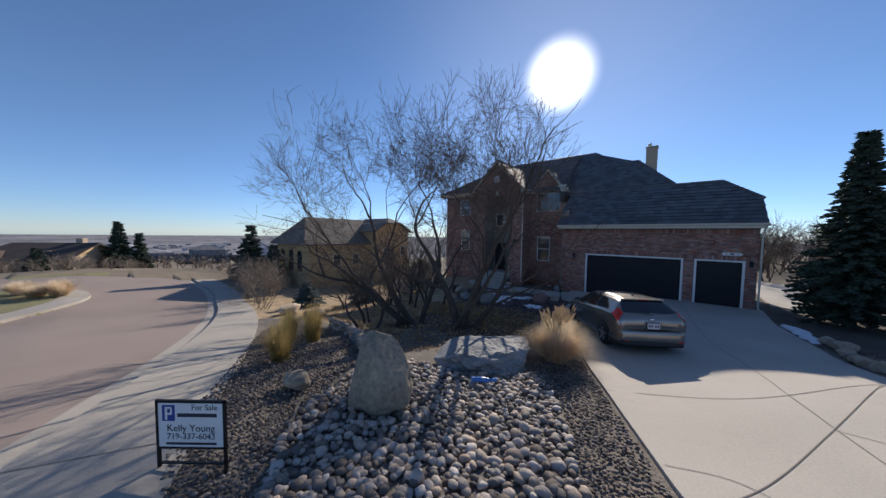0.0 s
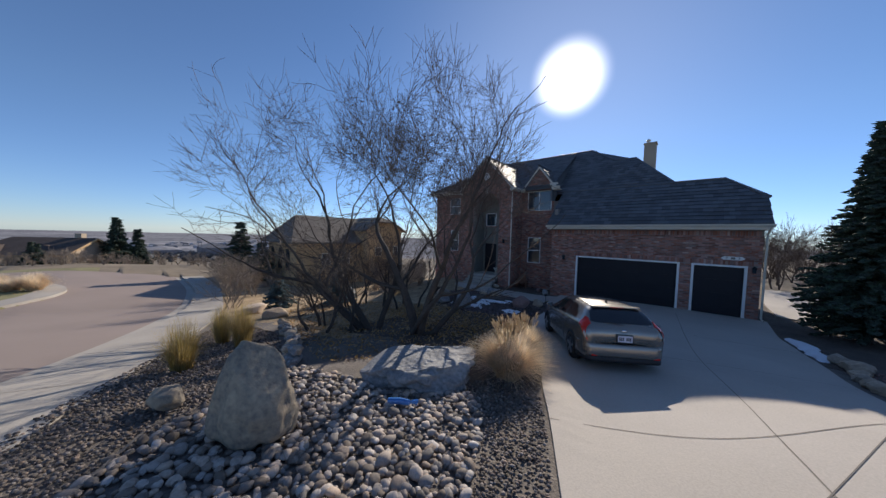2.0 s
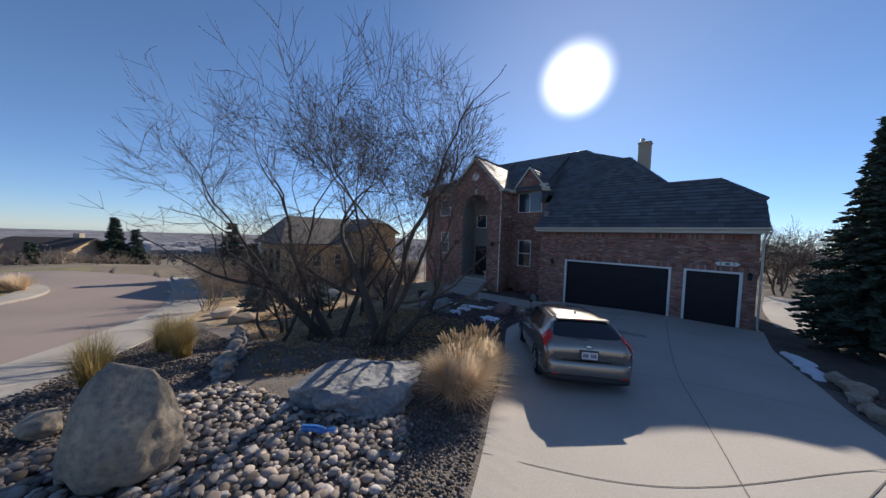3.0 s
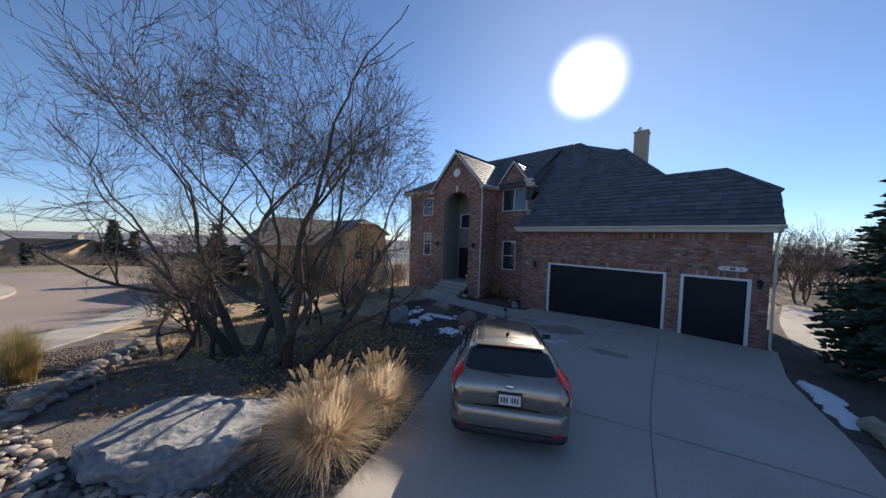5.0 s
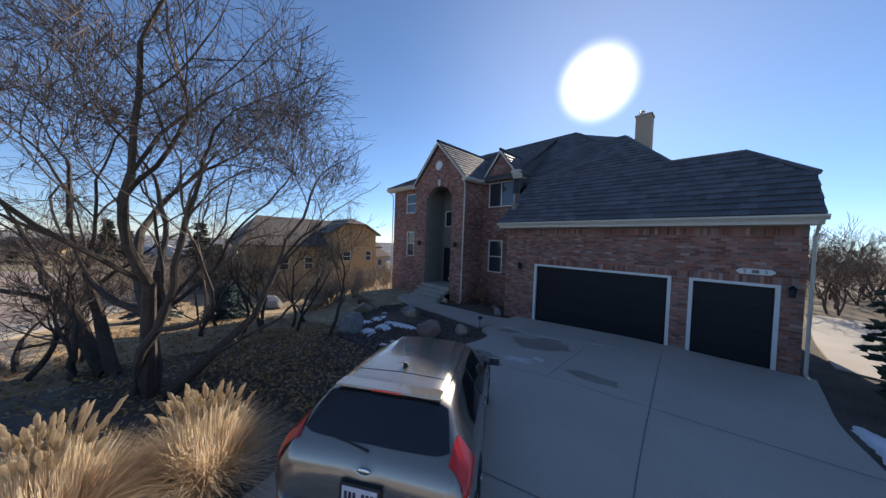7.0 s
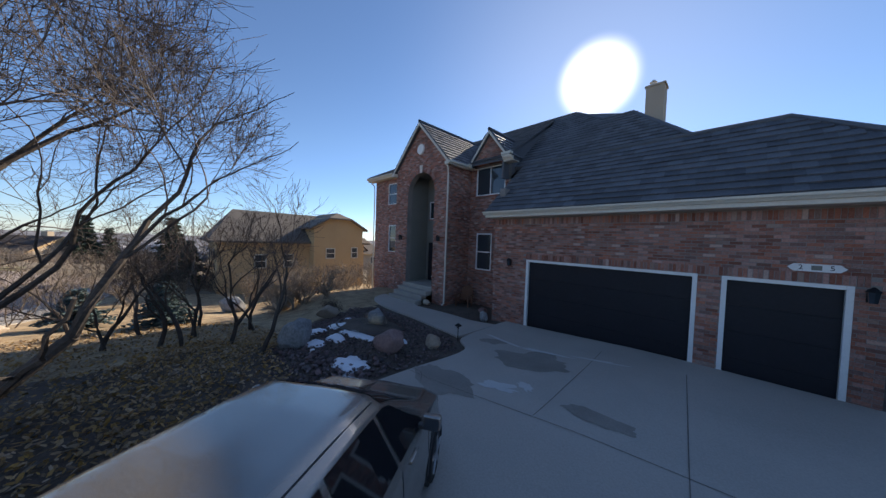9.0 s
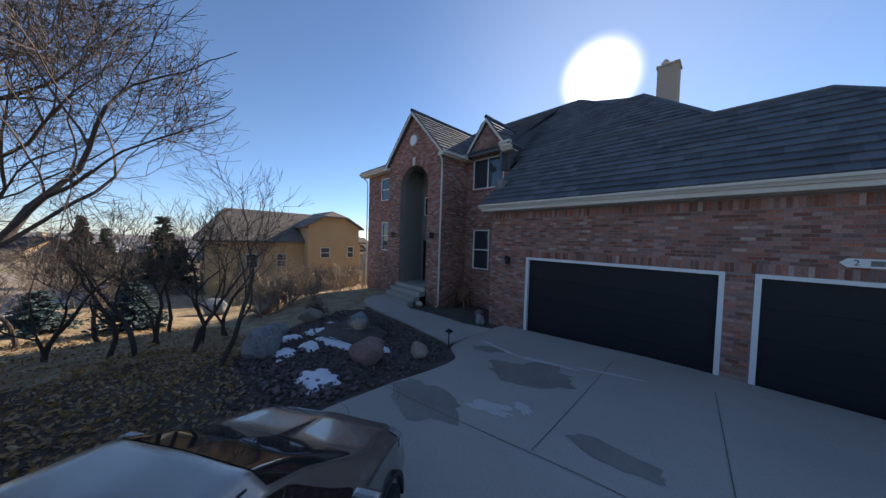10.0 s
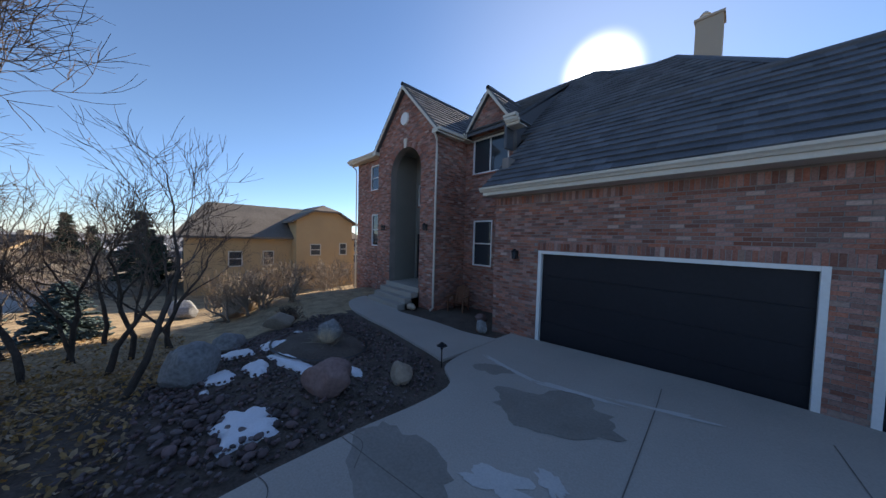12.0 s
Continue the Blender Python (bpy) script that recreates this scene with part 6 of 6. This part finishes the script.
def car_point(y, v):
    """Point of the right half of the body: y along the car, v from 0 (sill) to 7 (middle of the top)."""
    yb, zb, zm, zt, ws, wb, wt = (float(np.interp(y, STATIONS[:, 0], STATIONS[:, k])) for k in range(7))
    pts = [(ws - 0.05, zb), (ws, zb + 0.10), (ws + 0.012, zb + (zm - zb) * 0.45), (wb + 0.012, zb + (zm - zb) * 0.80), (wb - 0.005, zm), (wt + (wb - wt) * 0.12, zm + (zt - zm) * 0.80), (wt * 0.82, zt - 0.018), (0.0, zt)]
    v = min(6.9999, max(0.0, v))
    i = int(v)
    f = v - i
    p1, p2 = pts[i], pts[i + 1]
    out = [b + (c - b) * f for b, c in zip(p1, p2)]
    return Vector((out[0], y, out[1]))


def car_patch(y0, y1, v0, v1, side, ny=14, nv=8, push=0.004, edge=None):
    """A sheet of the body's surface, pushed out; edge(y share, v share) may trim its corners by moving points."""
    bm = bmesh.new()
    grid = []
    for i in range(ny + 1):
        row = []
        for j in range(nv + 1):
            s, t = i / ny, j / nv
            yy, vv = y0 + (y1 - y0) * s, v0 + (v1 - v0) * t
            if edge:
                yy, vv = edge(yy, vv, s, t)
            p = car_point(yy, vv)
            a, b = car_point(yy + 0.01, vv) - p, car_point(yy, min(6.99, vv + 0.05)) - car_point(yy, min(6.99, vv + 0.05) - 0.05)
            n = b.cross(a)
            n = n.normalized() if n.length > 1e-9 else Vector((0, 0, 1))
            if n.x < -0.2 or (n.z < 0 and vv > 4.5):
                n = -n
            p = p + n * push
            row.append(bm.verts.new((p.x * side, p.y, p.z)))
        grid.append(row)
    for i in range(ny):
        for j in range(nv):
            try:
                bm.faces.new((grid[i][j], grid[i + 1][j], grid[i + 1][j + 1], grid[i][j + 1]))
            except ValueError:
                pass
    bmesh.ops.remove_doubles(bm, verts=bm.verts, dist=1e-5)
    bmesh.ops.recalc_face_normals(bm, faces=bm.faces)
    return bm


def joined(a, b):
    me = bpy.data.meshes.new("tmp")
    b.to_mesh(me)
    b.free()
    a.from_mesh(me)
    bpy.data.meshes.remove(me)
    bmesh.ops.remove_doubles(a, verts=a.verts, dist=1e-4)
    bmesh.ops.recalc_face_normals(a, faces=a.faces)
    return a


CX, CY, CTURN = 3.20, -8.42, 34.0
car = thing("car", CX, CY, base_height(CX, CY) + 0.03, "bronze-grey metallic hatchback parked on the driveway", "car", turn=CTURN)
tilt = math.degrees(math.atan2(base_height(2.1, -6.7) - base_height(4.2, -9.9), 3.85))
car.matrix_basis = pose(CX, CY, base_height(CX, CY) + 0.035, 0, 0, CTURN) @ pose(0, 0, 0, tilt, 0, 0) @ Matrix.Diagonal((0.93, 0.89, 0.93, 1.0))
bm = joined(car_patch(-2.179, 2.179, 0, 6.9999, 1, 70, 35, 0.0), car_patch(-2.179, 2.179, 0, 6.9999, -1, 70, 35, 0.0))
boundary = [e for e in bm.edges if e.is_boundary]
bmesh.ops.holes_fill(bm, edges=boundary, sides=0)
body = part("body", bm, CAR_PAINT, car, smooth=True)
part("underbody", boxed(-0.78, 0.78, -1.95, 1.95, 0.17, 0.34, 0.03), BLACK_TRIM, car)


REAR = lambda y, v, s, t: (y + 0.05 * (1 - s) * (1 - t) ** 2, v)
part("rear_window", joined(car_patch(-2.01, -1.672, 5.25, 6.9999, 1, 14, 12, 0.006, REAR), car_patch(-2.01, -1.672, 5.25, 6.9999, -1, 14, 12, 0.006, REAR)), CAR_GLASS, car, "dark tinted rear window", True)
part("windscreen", joined(car_patch(0.30, 1.08, 5.3, 6.9999, 1, 14, 12, 0.005), car_patch(0.30, 1.08, 5.3, 6.9999, -1, 14, 12, 0.005)), CAR_GLASS, car, "windscreen", True)
for s in (1, -1):
    part("side_window", car_patch(-0.62, 0.05, 4.12, 4.98, s, 10, 6, 0.005), CAR_GLASS, car)
    part("side_window", car_patch(0.11, 0.80, 4.12, 4.98, s, 10, 6, 0.005, lambda y, v, a, b: (y, 4.12 + (v - 4.12) * (1 - 0.75 * max(0, a - 0.45) / 0.55))), CAR_GLASS, car)
    part("side_window", car_patch(-1.40, -0.68, 4.18, 4.95, s, 10, 6, 0.005, lambda y, v, a, b: (y, 4.18 + (v - 4.18) * (1 - 0.7 * max(0, 0.5 - a) / 0.5))), CAR_GLASS, car)
    lamp = part("tail_lamp", car_patch(-2.15, -1.80, 3.2, 5.3, s, 12, 12, 0.012, lambda y, v, a, b: (y + 0.12 * b * (1 - a) + 0.0, 3.2 + (v - 3.2) * (1 - 0.25 * a) + 0.75 * a * (1 - b))), RED_LENS, car, "red wraparound tail lamp", True)
    part("reverse_lens", car_patch(-2.13, -2.075, 3.25, 3.9, s, 4, 4, 0.018), CLEAR_LENS, lamp)
    part("reflector", boxed(s * 0.66 - 0.06, s * 0.66 + 0.06, -2.212, -2.19, 0.36, 0.395, 0.004), RED_LENS, car)
    arm = part("door_mirror", boxed(s * 1.0 - 0.09, s * 1.0 + 0.09, 0.62, 0.72, 0.99, 1.12, 0.03), CAR_PAINT, car)
    part("mirror_glass", boxed(s * 1.0 - 0.075, s * 1.0 + 0.075, 0.612, 0.619, 1.0, 1.11), GLASS, arm)
    part("mirror_stalk", boxed(min(s * 0.86, s * 0.95), max(s * 0.86, s * 0.95), 0.64, 0.70, 0.98, 1.02, 0.008), BLACK_TRIM, arm)
    part("roof_channel", tubed([tuple(car_point(y, 5.55).xyz * 1 if s == 1 else Vector((-car_point(y, 5.55).x, y, car_point(y, 5.55).z))) for y in (-1.45, -1.0, -0.5, 0.0, 0.2)], [0.008] * 5, 6), BLACK_TRIM, car)
    for y in (-0.55, 0.35):
        p = car_point(y, 3.75)
        part("door_handle", boxed(s * (p.x + 0.012) - 0.014, s * (p.x + 0.012) + 0.014, y - 0.1, y + 0.1, p.z - 0.015, p.z + 0.015, 0.008), CAR_PAINT, car)
    for y0 in (-0.65, 0.08, 0.95):
        pts = [car_point(y0, v) for v in (0.8, 1.5, 2.2, 3.0, 3.6, 4.0)]
        part("door_gap", tubed([(s * (p.x + 0.0005), p.y, p.z) for p in pts], [0.004] * 6, 4), BLACK_TRIM, car)
    part("headlamp", car_patch(1.72, 2.02, 3.1, 4.6, s, 6, 6, 0.008), CLEAR_LENS, car, "clear headlamp", True)
    for y in (1.32, -1.32):
        w = bmesh.new()
        bmesh.ops.create_cone(w, segments=40, radius1=0.325, radius2=0.325, depth=0.21, cap_ends=True, matrix=pose(s * 0.815, y, 0.325, 0, 90, 0))
        bmesh.ops.bevel(w, geom=[e for e in w.edges if len(e.link_faces) == 2 and max(len(f.verts) for f in e.link_faces) > 4], offset=0.04, segments=3, affect="EDGES")
        wheel = part("wheel", w, TYRE, car, smooth=True)
        rim = bmesh.new()
        bmesh.ops.create_cone(rim, segments=32, radius1=0.205, radius2=0.215, depth=0.02, cap_ends=True, matrix=pose(s * 0.918, y, 0.325, 0, 90, 0))
        part("rim", rim, BLACK_TRIM, wheel)
        for q in range(5):
            m = pose(s * 0.930, y, 0.325, 72 * q, 0, 0)
            sp = boxed(-0.012, 0.012, -0.028, 0.028, 0.02, 0.2, 0.006)
            sp.transform(m)
            part("spoke", sp, RIM, wheel)
        arch = bmesh.new()
        verts_ = []
        for q in range(21):
            a = math.pi * q / 20
            for rr, xx in ((0.345, 0.925), (0.385, 0.922), (0.385, 0.85), (0.345, 0.85)):
                verts_.append(arch.verts.new((s * xx, y + rr * math.cos(a), 0.325 + rr * math.sin(a))))
        for q in range(20):
            for c in range(4):
                d = (c + 1) % 4
                arch.faces.new((verts_[q * 4 + c], verts_[q * 4 + d], verts_[q * 4 + 4 + d], verts_[q * 4 + 4 + c]))
        bmesh.ops.recalc_face_normals(arch, faces=arch.faces)
        part("wheel_arch", arch, BLACK_TRIM, car)



def bent_bar(z0, z1, y, half, reach, mat, name, deep=0.10):
    """A bumper bar that wraps round the tail: rounded section swept along a flat curve."""
    bm = bmesh.new()
    rows = []
    zc, hz = (z0 + z1) / 2, (z1 - z0) / 2
    for i in range(41):
        x = -half + 2 * half * i / 40
        yy = y + reach * abs(x / half) ** 13
        ring = [(yy + deep, -1.0), (yy + 0.03, -1.0), (yy + 0.006, -0.75), (yy, -0.2), (yy, 0.3), (yy + 0.008, 0.8), (yy + 0.03, 1.0), (yy + deep, 1.0)]
        k = 1 - 0.06 * abs(x / half) ** 6
        rows.append([bm.verts.new((x * k if q[0] > yy + 0.05 else x, q[0], zc + hz * q[1])) for q in ring])
    for i in range(40):
        for j in range(8):
            jj = (j + 1) % 8
            bm.faces.new((rows[i][j], rows[i + 1][j], rows[i + 1][jj], rows[i][jj]))
    bm.faces.new(rows[0])
    bm.faces.new(rows[-1][::-1])
    bmesh.ops.recalc_face_normals(bm, faces=bm.faces)
    return part(name, bm, mat, car, smooth=True)


bent_bar(0.35, 0.64, -2.225, 0.925, 0.5, CAR_PAINT, "rear_bumper", 0.16)
bent_bar(0.23, 0.35, -2.205, 0.915, 0.5, BLACK_TRIM, "bumper_valance", 0.14)
plate = part("number_plate", boxed(-0.155, 0.155, -2.192, -2.175, 0.705, 0.85, 0.004), PLATE, car, "pale number plate with dark unreadable characters")
for i in range(7):
    if i != 3:
        part("plate_character", boxed(-0.13 + i * 0.038, -0.13 + i * 0.038 + 0.024, -2.196, -2.191, 0.74, 0.815), INK, plate)
part("plate_surround", boxed(-0.18, 0.18, -2.184, -2.12, 0.685, 0.87, 0.004), BLACK_TRIM, car)
bm = bmesh.new()
bmesh.ops.create_uvsphere(bm, u_segments=20, v_segments=8, radius=1.0, matrix=pose(0, -2.128, 0.945) @ Matrix.Diagonal((0.06, 0.012, 0.026, 1)))
part("badge", bm, CHROME, car, "oval chrome badge", True)
part("spoiler", boxed(-0.55, 0.55, -1.72, -1.52, 1.405, 1.43, 0.01), CAR_PAINT, car)
part("brake_light", boxed(-0.16, 0.16, -1.727, -1.718, 1.41, 1.425), RED_LENS, car)
bm = bmesh.new()
pts = [car_point(-1.28, v) for v in (5.3, 5.7, 6.0, 6.5, 6.99)]
part("roof_seam", tubed([(p.x, p.y, p.z + 0.001) for p in pts] + [(-p.x, p.y, p.z + 0.001) for p in pts[::-1]], [0.004] * 10, 4), BLACK_TRIM, car)
bm.free()
part("antenna_base", tubed([(0, -1.12, 1.455), (0, -1.15, 1.50), (0, -1.18, 1.51)], [0.035, 0.022, 0.008], 8), BLACK_TRIM, car)
part("antenna", tubed([(0, -1.16, 1.50), (0, -1.40, 1.60)], [0.004, 0.003], 6), BLACK_TRIM, car)
part("rear_wiper", tubed([(0.0, -2.06, 1.065), (-0.2, -2.03, 1.09), (-0.38, -2.01, 1.10)], [0.012, 0.009, 0.006], 5), BLACK_TRIM, car)
